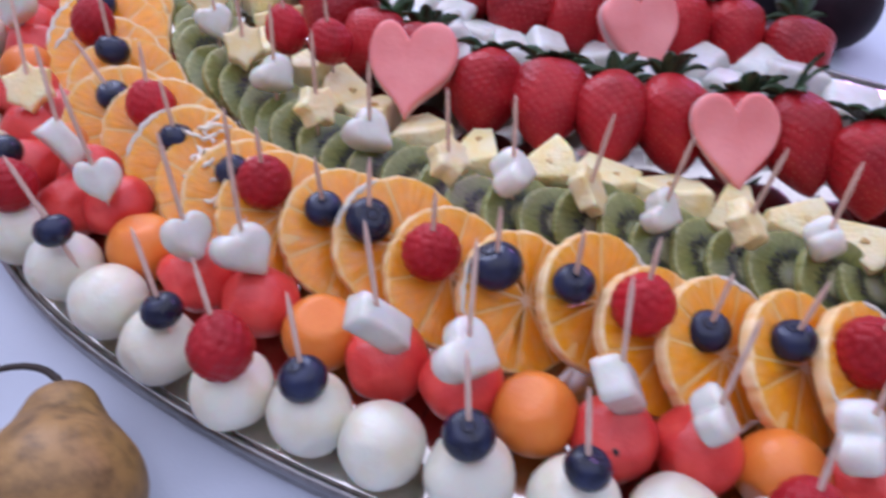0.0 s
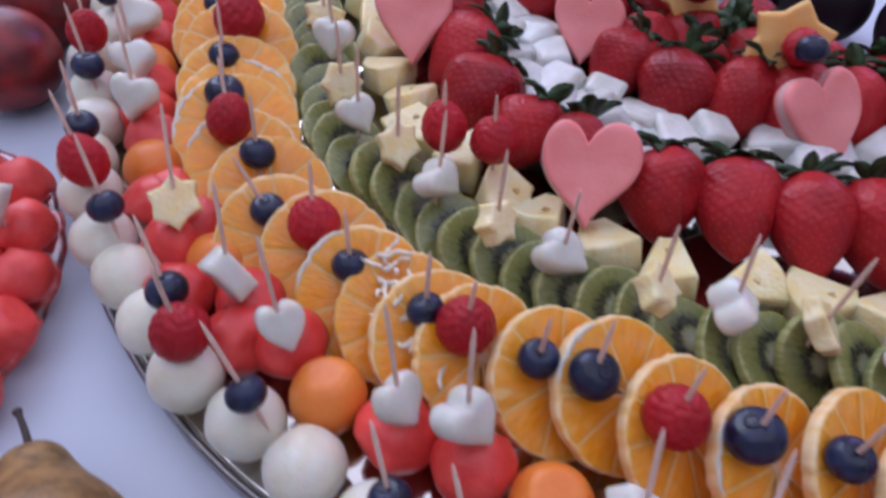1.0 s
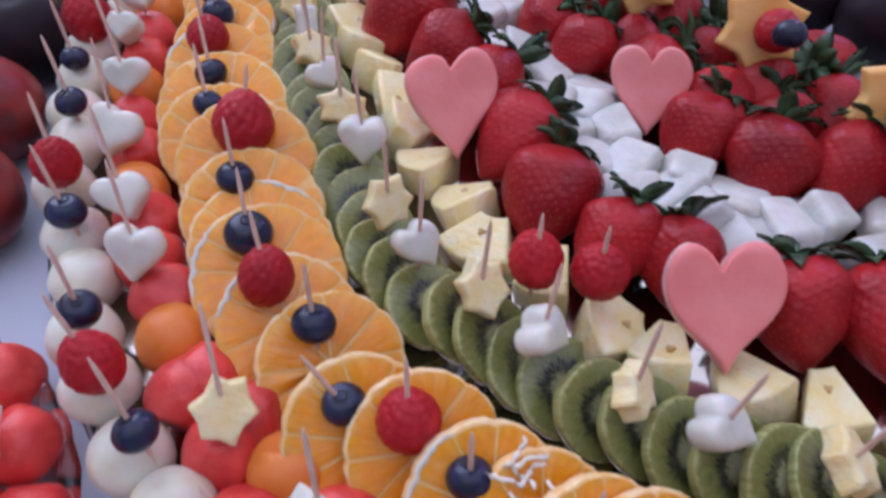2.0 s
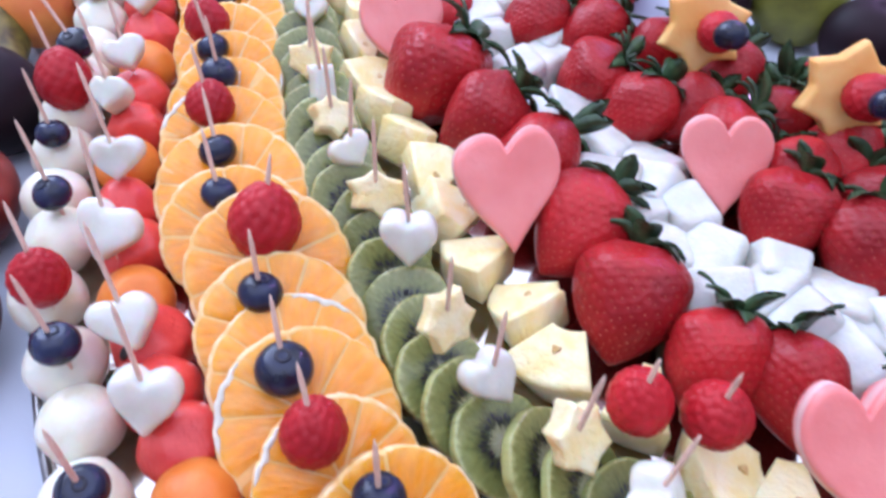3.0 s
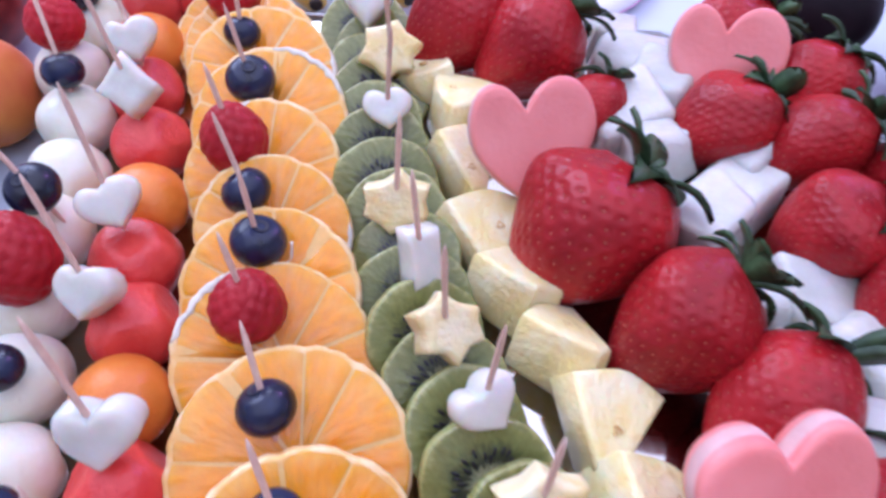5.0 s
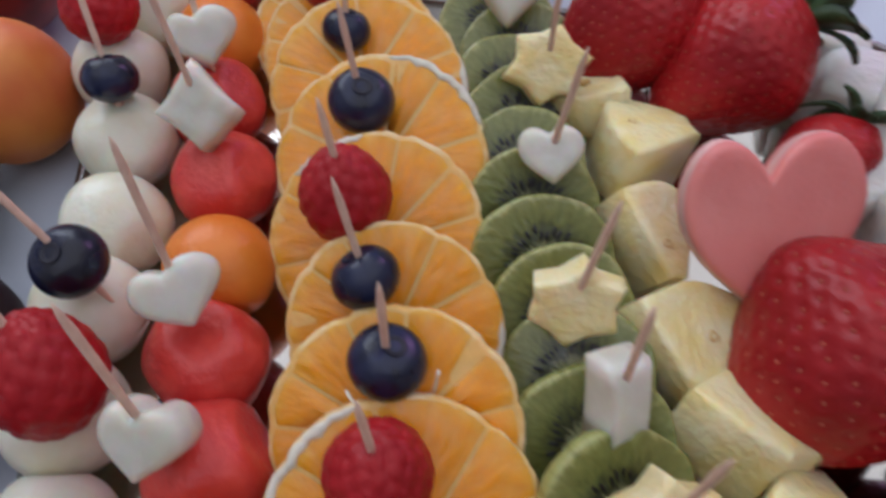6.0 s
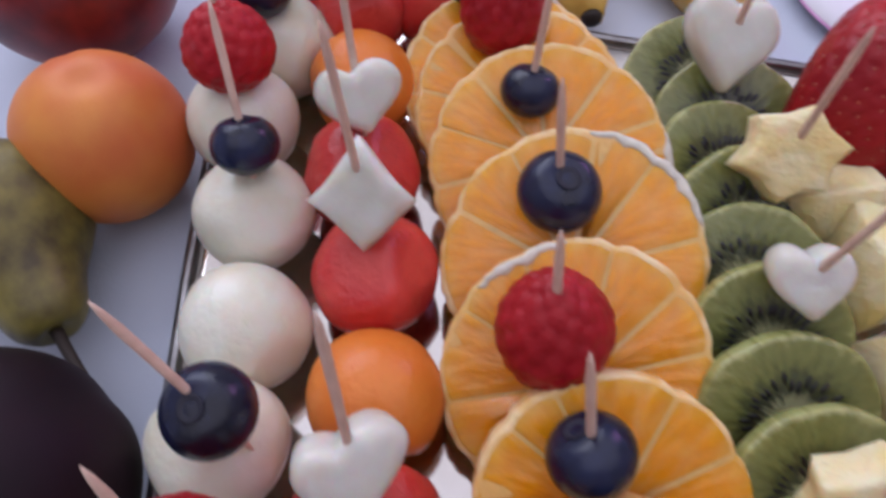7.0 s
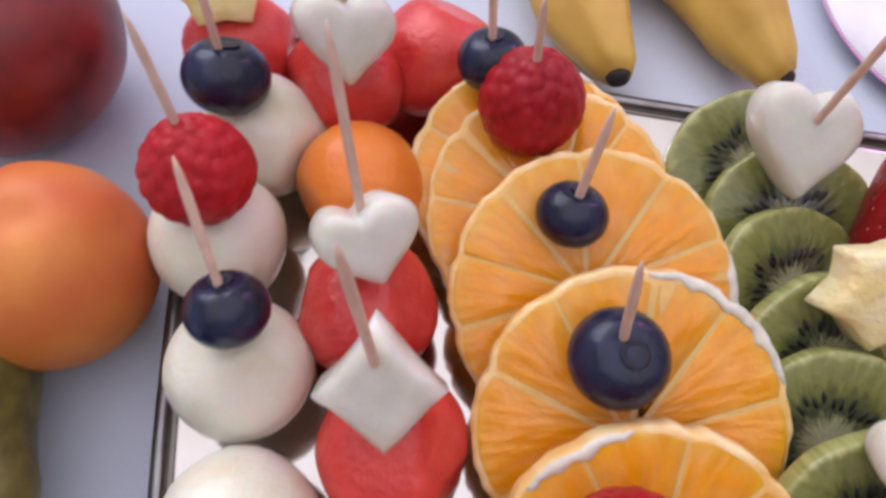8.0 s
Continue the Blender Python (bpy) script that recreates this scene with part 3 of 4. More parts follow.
def lean_frame(x, y, degrees, twist=0.0):
    """Normal and uphill direction of a slice that leans forward along its row."""
    f = Matrix.Rotation(radians(twist), 3, "Z") @ forward_at(x, y)
    c, s = math.cos(radians(degrees)), math.sin(radians(degrees))
    return UP * c - f * s, UP * s + f * c


def berry_pick(kind, x, y, z, tilt_x=0.0, tilt_y=0.0, foot=0.022, group="berry picks on the orange row", seat="an orange slice"):
    """A berry on a toothpick; the pick reaches down through the berry."""
    axis = Vector((tilt_x, tilt_y, 1)).normalized()
    base = Vector((x, y, z)) - axis * (foot / axis.z)
    m = basis(base, axis, (0, 1, 0))
    root = new("blueberry_pick" if kind in "bB" else "raspberry_pick")
    root.matrix_basis = m
    tagged(root, ("dark blue blueberry" if kind in "bB" else "red raspberry") + " on a wooden toothpick in " + seat, "fruit pick", group)
    h = (Vector((x, y, z)) - base).length
    big = 1.2 if kind in "BR" else 1.0
    part("toothpick", PICK_BERRY, root)
    if kind in "bB":
        body, crown = rnd.choice(BLUE)
        spin = pose(0, 0, h, rnd.uniform(-25, 25), rnd.uniform(-25, 25), rnd.uniform(0, 360)) @ Matrix.Scale(big, 4)
        berry = part("blueberry", body, root, spin)
        part("crown", crown, berry)
    else:
        part("raspberry", rnd.choice(RASP), root, pose(0, 0, h, rnd.uniform(-15, 15), rnd.uniform(-15, 15), rnd.uniform(0, 360)) @ Matrix.Scale(1.13 * big, 4))
    return root


def shape_pick(kind, x, y, z, lean, group, seat, tilt_x=0.0, tilt_y=0.0, foot=0.020, size=1.0):
    """A cut-out heart, bar, square or star on a toothpick."""
    meshes = {"heart": SMALLHEART, "square": SMALLBOX[:1], "bar": SMALLBOX[1:], "star": SMALLSTAR}[kind]
    words = {"heart": "white melon heart", "square": "white melon square", "bar": "white melon bar", "star": "yellow pineapple star"}[kind]
    axis = Vector((tilt_x, tilt_y, 1)).normalized()
    base = Vector((x, y, z)) - axis * (foot / axis.z)
    root = new({"heart": "melon_heart_pick", "square": "melon_square_pick", "bar": "melon_bar_pick", "star": "pineapple_star_pick"}[kind])
    m = basis(base, axis, (0, 1, 0))
    root.matrix_basis = m
    tagged(root, words + " on a wooden toothpick over " + seat, "fruit pick", group)
    part("toothpick", PICK, root)
    sway = 0.3 if kind == "square" else 1.0
    nrm, up = lean_frame(x, y, (lean - 14 if kind == "square" else lean) + rnd.uniform(-16, 16) * sway, rnd.uniform(-26, 26) * sway)
    up = Matrix.Rotation(radians(rnd.uniform(-24, 24) * (kind != "square") + (45 if kind == "square" else 0)), 3, nrm) @ up
    part(kind if kind in ("heart", "star") else "melon_piece", rnd.choice(meshes), root, m.inverted() @ basis((x, y, z), nrm, up) @ Matrix.Diagonal((size * rnd.uniform(0.86, 1.08), size * rnd.uniform(0.88, 1.08), rnd.uniform(0.9, 1.2), 1)))
    return root


# ---- the hall, the table and the tray ----
def slab(name, x0, x1, y0, y1, z0, z1, mat):
    bm = bmesh.new()
    bmesh.ops.create_cube(bm, size=1, matrix=Matrix.LocRotScale(((x0 + x1) / 2, (y0 + y1) / 2, (z0 + z1) / 2), None, (x1 - x0, y1 - y0, z1 - z0)))
    me = bpy.data.meshes.new(name)
    bm.to_mesh(me)
    bm.free()
    me.materials.append(mat)
    return me


# Room shell out of view, added for bounced light and for the mirror to reflect.
for name, box, mat in (("floor", (-3, 3, -2.5, 3.5, -0.90, -0.77), M_FLOOR), ("ceiling", (-3, 3, -2.5, 3.5, 2.5, 2.6), M_WALL), ("wall_west", (-3.1, -3, -2.5, 3.5, -0.77, 2.5), M_WALL),
                       ("wall_east", (3, 3.1, -2.5, 3.5, -0.77, 2.5), M_WALL), ("wall_north", (-3.1, 3.1, 3.5, 3.6, -0.77, 2.5), M_WALL), ("wall_south", (-3.1, 3.1, -2.6, -2.5, -0.77, 2.5), M_WALL)):
    thing(name, slab(name, *box, mat), Matrix(), "plain painted hall surface far from the table, unseen, added to bounce light", "room", kind="structure")

TABLE_Z = -0.012


def tablecloth():
    """A cloth with soft waves over the table top, falling at the sides."""
    n = 120
    verts, faces = [], []
    for i in range(n + 1):
        for j in range(n + 1):
            x, y = -1.2 + 2.4 * i / n, -0.7 + 2.6 * j / n
            z = TABLE_Z + 0.0012 * noise.noise(Vector((x * 5, y * 5, 0))) - 0.0012
            edge = max(abs(x) - 1.12, abs(y - 0.6) - 1.22, 0)
            verts.append((x, y, z - edge * 8))
    for i in range(n):
        for j in range(n):
            a = i * (n + 1) + j
            faces.append((a, a + n + 1, a + n + 2, a + 1))
    thing("tablecloth", mesh_of("tablecloth", verts, faces, [M_CLOTH]), Matrix(), "white smooth tablecloth spread over the buffet table", "tablecloth")
    thing("buffet_table", slab("buffet_table", -1.1, 1.1, -0.6, 1.8, -0.77, -0.03, M_FLOOR), Matrix(), "long buffet table hidden under the white cloth", "table")


tablecloth()

TRAY = [(0.40, 0.085), (0.20, 0.108), (0.07, 0.130), (-0.045, 0.171), (-0.147, 0.230), (-0.217, 0.290), (-0.277, 0.375), (-0.322, 0.480), (-0.343, 0.62), (-0.341, 0.76), (-0.334, 0.85)]
TRAY_FAR = [(-0.305, 0.898), (-0.203, 0.860), (-0.121, 0.834), (-0.02, 0.80)]
TRAY_IN = [(0.02, 0.75), (0.075, 0.665), (0.148, 0.58), (0.238, 0.478), (0.40, 0.385)]


def tray():
    """A mirror tray with a rounded edge and a thin dark metal rim."""
    line = [(p.x, p.y) for p, _ in smooth_path(TRAY, 0.012)] + [(p.x, p.y) for p, _ in smooth_path(TRAY_FAR, 0.02)] + [(p.x, p.y) for p, _ in smooth_path(TRAY_IN, 0.02)]
    line = line[::-1]
    root = new("mirror_tray")
    tagged(root, "large mirror tray with a thin dark metal rim on the cloth", "tray")
    part("base", prism("base", line, 0.011, 0.0015, [M_BASE], by_normal=True), root, pose(0, 0, TABLE_Z + 0.0056))
    part("mirror_plate", prism("mirror_plate", [tuple(q) for q in inset(line, 0.004)], 0.0022, 0.0008, [M_MIRROR], by_normal=True), root, pose(0, 0, -0.0009))
    o, i2 = np.array(line), inset(line, 0.0028)
    rings = []
    for j in range(len(line)):
        rings.append([(*(o[j] + (o[j] - i2[j]) * 0.25), -0.009), (*(o[j] + (o[j] - i2[j]) * 0.25), 0.0018), (*((o[j] + i2[j]) / 2), 0.0026), (*i2[j], 0.0018), (*i2[j], -0.009)])
    v = [p for r in rings for p in r]
    n = len(rings)
    f = [(a * 5 + k, ((a + 1) % n) * 5 + k, ((a + 1) % n) * 5 + (k + 1) % 5, a * 5 + (k + 1) % 5) for a in range(n) for k in range(5)]
    part("rim", mesh_of("rim", v, f, [M_RIM]), root)


tray()

# ---- the row of orange slices with berries ----
ORANGE_ROW = [("r", 0.215, 0.189, 0.044), ("b", 0.188, 0.197, 0.043), ("r", 0.161, 0.203, 0.044), ("b", 0.135, 0.210, 0.042), ("b", 0.105, 0.218, 0.038), ("r", 0.079, 0.226, 0.046), ("b", 0.053, 0.237, 0.046), ("B", 0.022, 0.248, 0.045),
              ("r", -0.005, 0.257, 0.045), ("B", -0.033, 0.277, 0.044), ("b", -0.054, 0.286, 0.043), ("r", -0.083, 0.302, 0.046), ("b", -0.100, 0.312, 0.044), ("b", -0.134, 0.341, 0.041),
              ("r", -0.153, 0.367, 0.043), ("b", -0.177, 0.379, 0.041), ("b", -0.186, 0.415, 0.047), ("r", -0.205, 0.443, 0.049), ("B", -0.214, 0.474, 0.044), ("b", -0.221, 0.513, 0.044)]
ORANGE_FAR = [("R", -0.216, 0.548, 0.050), ("b", -0.237, 0.576, 0.044), ("b", -0.238, 0.611, 0.040), ("r", -0.241, 0.648, 0.042), ("B", -0.236, 0.675, 0.041), ("b", -0.239, 0.700, 0.041),
              ("r", -0.242, 0.728, 0.042), ("B", -0.234, 0.766, 0.039), ("b", -0.236, 0.801, 0.038), ("r", -0.239, 0.834, 0.038), ("b", -0.247, 0.846, 0.040)]


# slice under each berry, from the bend on: shift along x and y, height of the middle, lean, turn, radius, and the tilt of the pick
SLICES = {5: (0.0107, -0.0023, 0.0235, 38, -26, 0.0323), 6: (0.0139, 0.0055, 0.0263, 44, -27, 0.0316), 7: (0.0116, -0.0025, 0.0239, 39, -26, 0.0318), 8: (0.0081, 0.002, 0.0248, 40, -26, 0.0324), 9: (0.0143, 0.0011, 0.0252, 39, -27, 0.0338), 10: (0.0094, -0.0004, 0.0247, 39, -26, 0.033),
          17: (0.0057, -0.0115, 0.0238, 35, -1, 0.0335), 18: (0.0058, -0.0138, 0.024, 31, -2, 0.0375), 19: (0.0053, -0.0092, 0.0246, 34, -1, 0.0365), 20: (-0.0026, -0.0102, 0.027, 36, 2, 0.0385), 21: (0.0038, -0.0099, 0.0235, 33, 3, 0.0355), 22: (0.0033, -0.0127, 0.0217, 27, 0, 0.0385),
          23: (0.0038, -0.011, 0.0200, 28, 1, 0.0357), 24: (-0.0003, -0.011, 0.0221, 32, -14, 0.0334), 25: (0.0061, -0.0079, 0.022, 35, -4, 0.0312), 26: (0.0074, -0.0039, 0.0207, 31, -7, 0.0335), 27: (0.0042, -0.0102, 0.021, 28, -12, 0.0353), 28: (0.0052, -0.0143, 0.0207, 28, -6, 0.0356),
          29: (0.0038, -0.0212, 0.0165, 22, -3, 0.0336), 30: (0.0075, -0.0225, 0.0172, 25, -4, 0.0318)}
PICK_TILTS = {10: (0.02, -0.13), 11: (0.09, -0.11), 12: (0.08, 0.09), 13: (0.02, 0.04), 14: (0.06, 0.20), 15: (-0.39, 0.20), 16: (0.05, 0.14), 17: (0.0, 0.26), 18: (0.03, 0.50), 19: (0.07, 0.15), 20: (0.28, 0.31), 21: (0.0, 0.32), 22: (-0.01, 0.48), 23: (-0.03, 0.14), 24: (0.03, 0.09),
              25: (-0.12, 0.30), 26: (-0.07, 0.13), 27: (-0.08, 0.20), 28: (0.08, 0.11), 29: (-0.05, 0.0), 30: (-0.06, 0.1)}


def orange_slice(x, y, z, lean, twist, radius):
    size = radius / ORANGE_R
    nrm, up = lean_frame(x, y, lean, twist)
    root = new("orange_slice")
    root.matrix_basis = basis((x, y, z), nrm, Matrix.Rotation(rnd.uniform(0, 6.28), 3, nrm) @ up) @ Matrix.Diagonal((size, size, 1, 1))
    tagged(root, "peeled round orange slice overlapping its neighbours in a row", "orange slice", "row of orange slices")
    pith, seg, scraps = rnd.choice(ORANGES)
    part("pith", pith, root, label="pale pith rim and membranes")
    for me in seg:
        part("segment", me, root)
    for me in scraps[:rnd.choice((0, 0, 1, 1, 2))]:
        part("pith_scrap", me, root, label="scrap of white pith on the rim")


last = None
for i, (kind, x, y, z) in enumerate(ORANGE_ROW + ORANGE_FAR):
    f = forward_at(x, y)
    near = 41 if y < 0.40 else 37
    dx, dy, mid_z, lean, turn, radius = SLICES.get(i, (-f.x * 0.008, -f.y * 0.008, 0.0325 * math.sin(radians(near)) + 0.0045, near + rnd.uniform(-2, 2), -26 * max(0.0, min(1.0, (0.44 - y) / 0.10)) + rnd.uniform(-4, 4), 0.0328))
    at = Vector((x + dx, y + dy, mid_z))
    if last is not None and (at - last).length > 0.044:
        mid = (at + last) / 2
        orange_slice(mid.x, mid.y, mid.z - 0.001, lean - 3, turn + rnd.uniform(-6, 6), radius * 0.97)
    orange_slice(*at, lean, turn, radius)
    last = at
    tilt = PICK_TILTS.get(i, (rnd.uniform(-0.05, 0.08), rnd.uniform(-0.10, 0.12)))
    berry_pick(kind, x, y, z, *tilt)

# ---- the outer row of honeydew balls ----
HONEY_ROW = [(0.15, 0.132), (0.115, 0.141), (0.08, 0.150), (0.045, 0.158), (0.008, 0.169), (-0.025, 0.182), (-0.054, 0.196), (-0.087, 0.208), (-0.121, 0.230), (-0.150, 0.254), (-0.177, 0.276), (-0.207, 0.300), (-0.228, 0.330), (-0.248, 0.358), (-0.267, 0.384),
             (-0.284, 0.420), (-0.295, 0.448), (-0.300, 0.482), (-0.309, 0.513), (-0.321, 0.551), (-0.319, 0.588), (-0.325, 0.617), (-0.325, 0.651), (-0.325, 0.683), (-0.322, 0.716), (-0.317, 0.746), (-0.316, 0.781), (-0.321, 0.816), (-0.309, 0.846)]
for x, y in HONEY_ROW:
    thing("honeydew_ball", rnd.choice(HONEY), pose(x, y, 0.0172, rnd.uniform(-40, 40), rnd.uniform(-40, 40), rnd.uniform(0, 360)), "pale honeydew melon ball standing on the mirror tray", "melon ball", "row of honeydew balls")
HONEY_PICKS = [("r", 0.115, 0.141, 0.043), ("b", 0.047, 0.160, 0.040), ("b", 0.007, 0.172, 0.042), ("b", -0.054, 0.198, 0.039), ("r", -0.086, 0.210, 0.044), ("b", -0.114, 0.230, 0.041), ("b", -0.171, 0.273, 0.044), ("r", -0.204, 0.305, 0.043),
               ("b", -0.213, 0.325, 0.046), ("b", -0.255, 0.379, 0.046), ("r", -0.275, 0.412, 0.048), ("b", -0.283, 0.438, 0.050), ("b", -0.302, 0.505, 0.044), ("r", -0.311, 0.538, 0.048), ("b", -0.314, 0.593, 0.044), ("b", -0.322, 0.644, 0.039),
               ("R", -0.319, 0.684, 0.044), ("B", -0.316, 0.715, 0.045), ("b", -0.313, 0.786, 0.042), ("r", -0.319, 0.820, 0.044), ("B", -0.313, 0.848, 0.041)]
HONEY_TILTS = {(-0.054, 0.198): (-0.07, 0.38), (-0.086, 0.210): (-0.19, 0.50), (-0.114, 0.230): (-0.13, 0.34), (-0.171, 0.273): (-0.36, 0.35), (-0.213, 0.325): (-0.20, 0.37), (-0.275, 0.412): (-0.15, 0.24), (-0.283, 0.438): (0.07, 0.08), (-0.319, 0.684): (-0.13, 0.35), (-0.316, 0.715): (-0.30, 0.25), (-0.313, 0.786): (-0.02, 0.45), (-0.319, 0.820): (-0.10, 0.35)}
for kind, x, y, z in HONEY_PICKS:
    tilt_x, tilt_y = HONEY_TILTS.get((x, y), (rnd.uniform(-0.16, 0.04), rnd.uniform(0.05, 0.35)))
    berry_pick(kind, x, y, z, tilt_x, tilt_y, 0.018, "berry picks on the honeydew row", "a honeydew ball")

# ---- the row of cantaloupe and watermelon balls ----
CANTA_AT = [(0.215, 0.147), (0.124, 0.167), (0.035, 0.194), (-0.053, 0.235), (-0.143, 0.287), (-0.203, 0.366), (-0.254, 0.439), (-0.281, 0.541), (-0.290, 0.634), (-0.284, 0.724), (-0.284, 0.827)]
for i, (x, y) in enumerate(CANTA_AT):
    thing("cantaloupe_ball", rnd.choice(CANTA), pose(x, y, 0.0172, rnd.uniform(-40, 40), rnd.uniform(-40, 40), rnd.uniform(0, 360)), "smooth orange cantaloupe ball between red watermelon balls", "melon ball", "row of watermelon and cantaloupe balls")
    if i + 1 < len(CANTA_AT):
        nx, ny = CANTA_AT[i + 1]
        gap = math.hypot(nx - x, ny - y)
        count = max(2, round(gap / 0.0300) - 1)
        for k in range(1, count + 1):
            t = k / (count + 1)
            f = Vector((nx - x, ny - y, 0)).normalized()
            sx = 0.0015 * (-1) ** k
            ball = thing("watermelon_ball", rnd.choice(WATER), pose(x + (nx - x) * t - f.y * sx, y + (ny - y) * t + f.x * sx, 0.0170, rnd.uniform(-40, 40), rnd.uniform(-40, 40), rnd.uniform(0, 360)), "red watermelon ball standing on the mirror tray", "melon ball", "row of watermelon and cantaloupe balls")
            if (i + k) % 3 == 0:
                view = ball.matrix_basis.to_3x3().inverted() @ Vector((-0.35 * f.y - 0.2, 0.35 * f.x - 0.5, 0.62)).normalized()
                part("watermelon_seed", SEEDMESH, ball, basis(view * 0.0164, view, view.orthogonal()), "flat black seed")
for x, y in ((-0.285, 0.862), (-0.314, 0.878), (-0.258, 0.868), (-0.229, 0.380), (-0.219, 0.346), (-0.246, 0.409), (-0.187, 0.318)):
    thing("watermelon_ball", rnd.choice(WATER), pose(x, y, 0.0170, 0, 0, rnd.uniform(0, 360)), "red watermelon ball standing on the mirror tray", "melon ball", "row of watermelon and cantaloupe balls")
MELON_PICKS = [("heart", 0.175, 0.158), ("heart", 0.143, 0.167), ("heart", 0.094, 0.176), ("bar", 0.063, 0.190), ("heart", 0.008, 0.205), ("bar", -0.026, 0.220), ("heart", -0.085, 0.259), ("heart", -0.111, 0.268), ("heart", -0.161, 0.305), ("bar", -0.188, 0.335),
               ("star", -0.223, 0.384), ("heart", -0.265, 0.472), ("heart", -0.275, 0.510), ("heart", -0.286, 0.563), ("heart", -0.286, 0.612), ("heart", -0.292, 0.664), ("heart", -0.287, 0.702), ("square", -0.283, 0.766), ("heart", -0.283, 0.798), ("heart", -0.283, 0.855), ("star", -0.314, 0.880)]
for kind, x, y in MELON_PICKS:
    shape_pick(kind, x, y, 0.044, 48, "cut-out picks on the ball row", "a watermelon ball", rnd.uniform(-0.06, 0.06), rnd.uniform(0.12, 0.40), 0.014, 1.0 if kind == "square" else 1.15)

def row_twist(y):
    """Kiwi slices at the near bend turn their faces outwards."""
    return -30 * max(0.0, min(1.0, (0.46 - y) / 0.14))


# ---- the row of kiwi slices with hearts and stars ----
KIWI_LINE = [(0.27, 0.235), (0.20, 0.255), (0.103, 0.286), (0.035, 0.309), (-0.036, 0.344), (-0.092, 0.393), (-0.141, 0.452), (-0.163, 0.53), (-0.177, 0.60), (-0.183, 0.66), (-0.182, 0.74), (-0.176, 0.80), (-0.180, 0.828)]
for k, (p, f) in enumerate(smooth_path(KIWI_LINE, 0.0185)):
    nrm, up = lean_frame(p.x, p.y, 38 + rnd.uniform(-11, 11), row_twist(p.y + 0.03) + rnd.uniform(-26, 26))
    side = Vector((f.y, -f.x, 0)) * rnd.uniform(-0.003, 0.003)
    c = Vector((p.x, p.y, 0.0222 * up.z + 0.003 * nrm.z + 0.0006)) + side
    root = new("kiwi_slice")
    root.matrix_basis = basis(c, nrm, Matrix.Rotation(rnd.uniform(0, 6.28), 3, nrm) @ up)
    tagged(root, "peeled green kiwi slice with dark seeds in a row", "kiwi slice", "row of kiwi slices")
    flesh, seeds = rnd.choice(KIWIS)
    part("flesh", flesh, root)
    part("seed_ring", seeds, root, label="ring of tiny black seeds")
KIWI_PICKS = [("heart", 0.238, 0.246, 0.040), ("star", 0.205, 0.254, 0.040), ("heart", 0.170, 0.265, 0.040), ("star", 0.138, 0.276, 0.040), ("heart", 0.103, 0.288, 0.036), ("star", 0.070, 0.300, 0.040), ("heart", 0.035, 0.311, 0.041), ("star", 0.004, 0.323, 0.040),
              ("heart", -0.036, 0.344, 0.041), ("star", -0.065, 0.363, 0.044), ("heart", -0.092, 0.397, 0.041), ("star", -0.113, 0.423, 0.045), ("heart", -0.136, 0.455, 0.041), ("star", -0.147, 0.485, 0.041), ("heart", -0.154, 0.529, 0.045), ("star", -0.164, 0.565, 0.039)]
KIWI_PICKS_FAR = [("heart", -0.172, 0.599, 0.038), ("star", -0.178, 0.628, 0.037), ("bar", -0.180, 0.659, 0.036), ("star", -0.184, 0.687, 0.036), ("heart", -0.179, 0.737, 0.036), ("star", -0.171, 0.774, 0.036), ("heart", -0.175, 0.815, 0.037)]
for kind, x, y, z in KIWI_PICKS + KIWI_PICKS_FAR:
    shape_pick(kind, x, y, z, 50, "cut-out picks on the kiwi row", "a kiwi slice", rnd.uniform(-0.05, 0.12), rnd.uniform(-0.06, 0.06), size=1.25 if y > 0.8 else 1.08)

# ---- pineapple and white melon chunks ----
PINE_AT = [(0.24, 0.268), (0.20, 0.281), (0.173, 0.294), (0.147, 0.305), (0.121, 0.316), (0.088, 0.329), (0.058, 0.338), (0.022, 0.354), (-0.010, 0.365), (-0.036, 0.391), (-0.056, 0.407), (-0.076, 0.440), (-0.102, 0.468), (-0.106, 0.497), (-0.121, 0.529), (-0.130, 0.561), (-0.131, 0.592),
           (-0.137, 0.620), (-0.145, 0.649), (-0.151, 0.677), (-0.151, 0.713), (-0.143, 0.750), (-0.152, 0.775)]
for x, y in PINE_AT:
    f = forward_at(x, y)
    yaw = math.degrees(math.atan2(f.y, f.x)) + rnd.uniform(-35, 35)
    chunk = thing("pineapple_chunk", rnd.choice(PINES), pose(x, y, 0.017, rnd.uniform(-22, 22) + 12, rnd.uniform(-22, 22), yaw + rnd.choice((0, 90, 180))), "juicy yellow pineapple chunk beside the strawberries", "pineapple chunk", "row of pineapple chunks")
    if rnd.random() < 0.85:
        part("eye_mark", rnd.choice(EYES), chunk, pose(rnd.uniform(-0.006, 0.006), rnd.uniform(-0.004, 0.004), max(v.co.z for v in chunk.data.vertices) - 0.0016), "small brown eye left in the flesh")
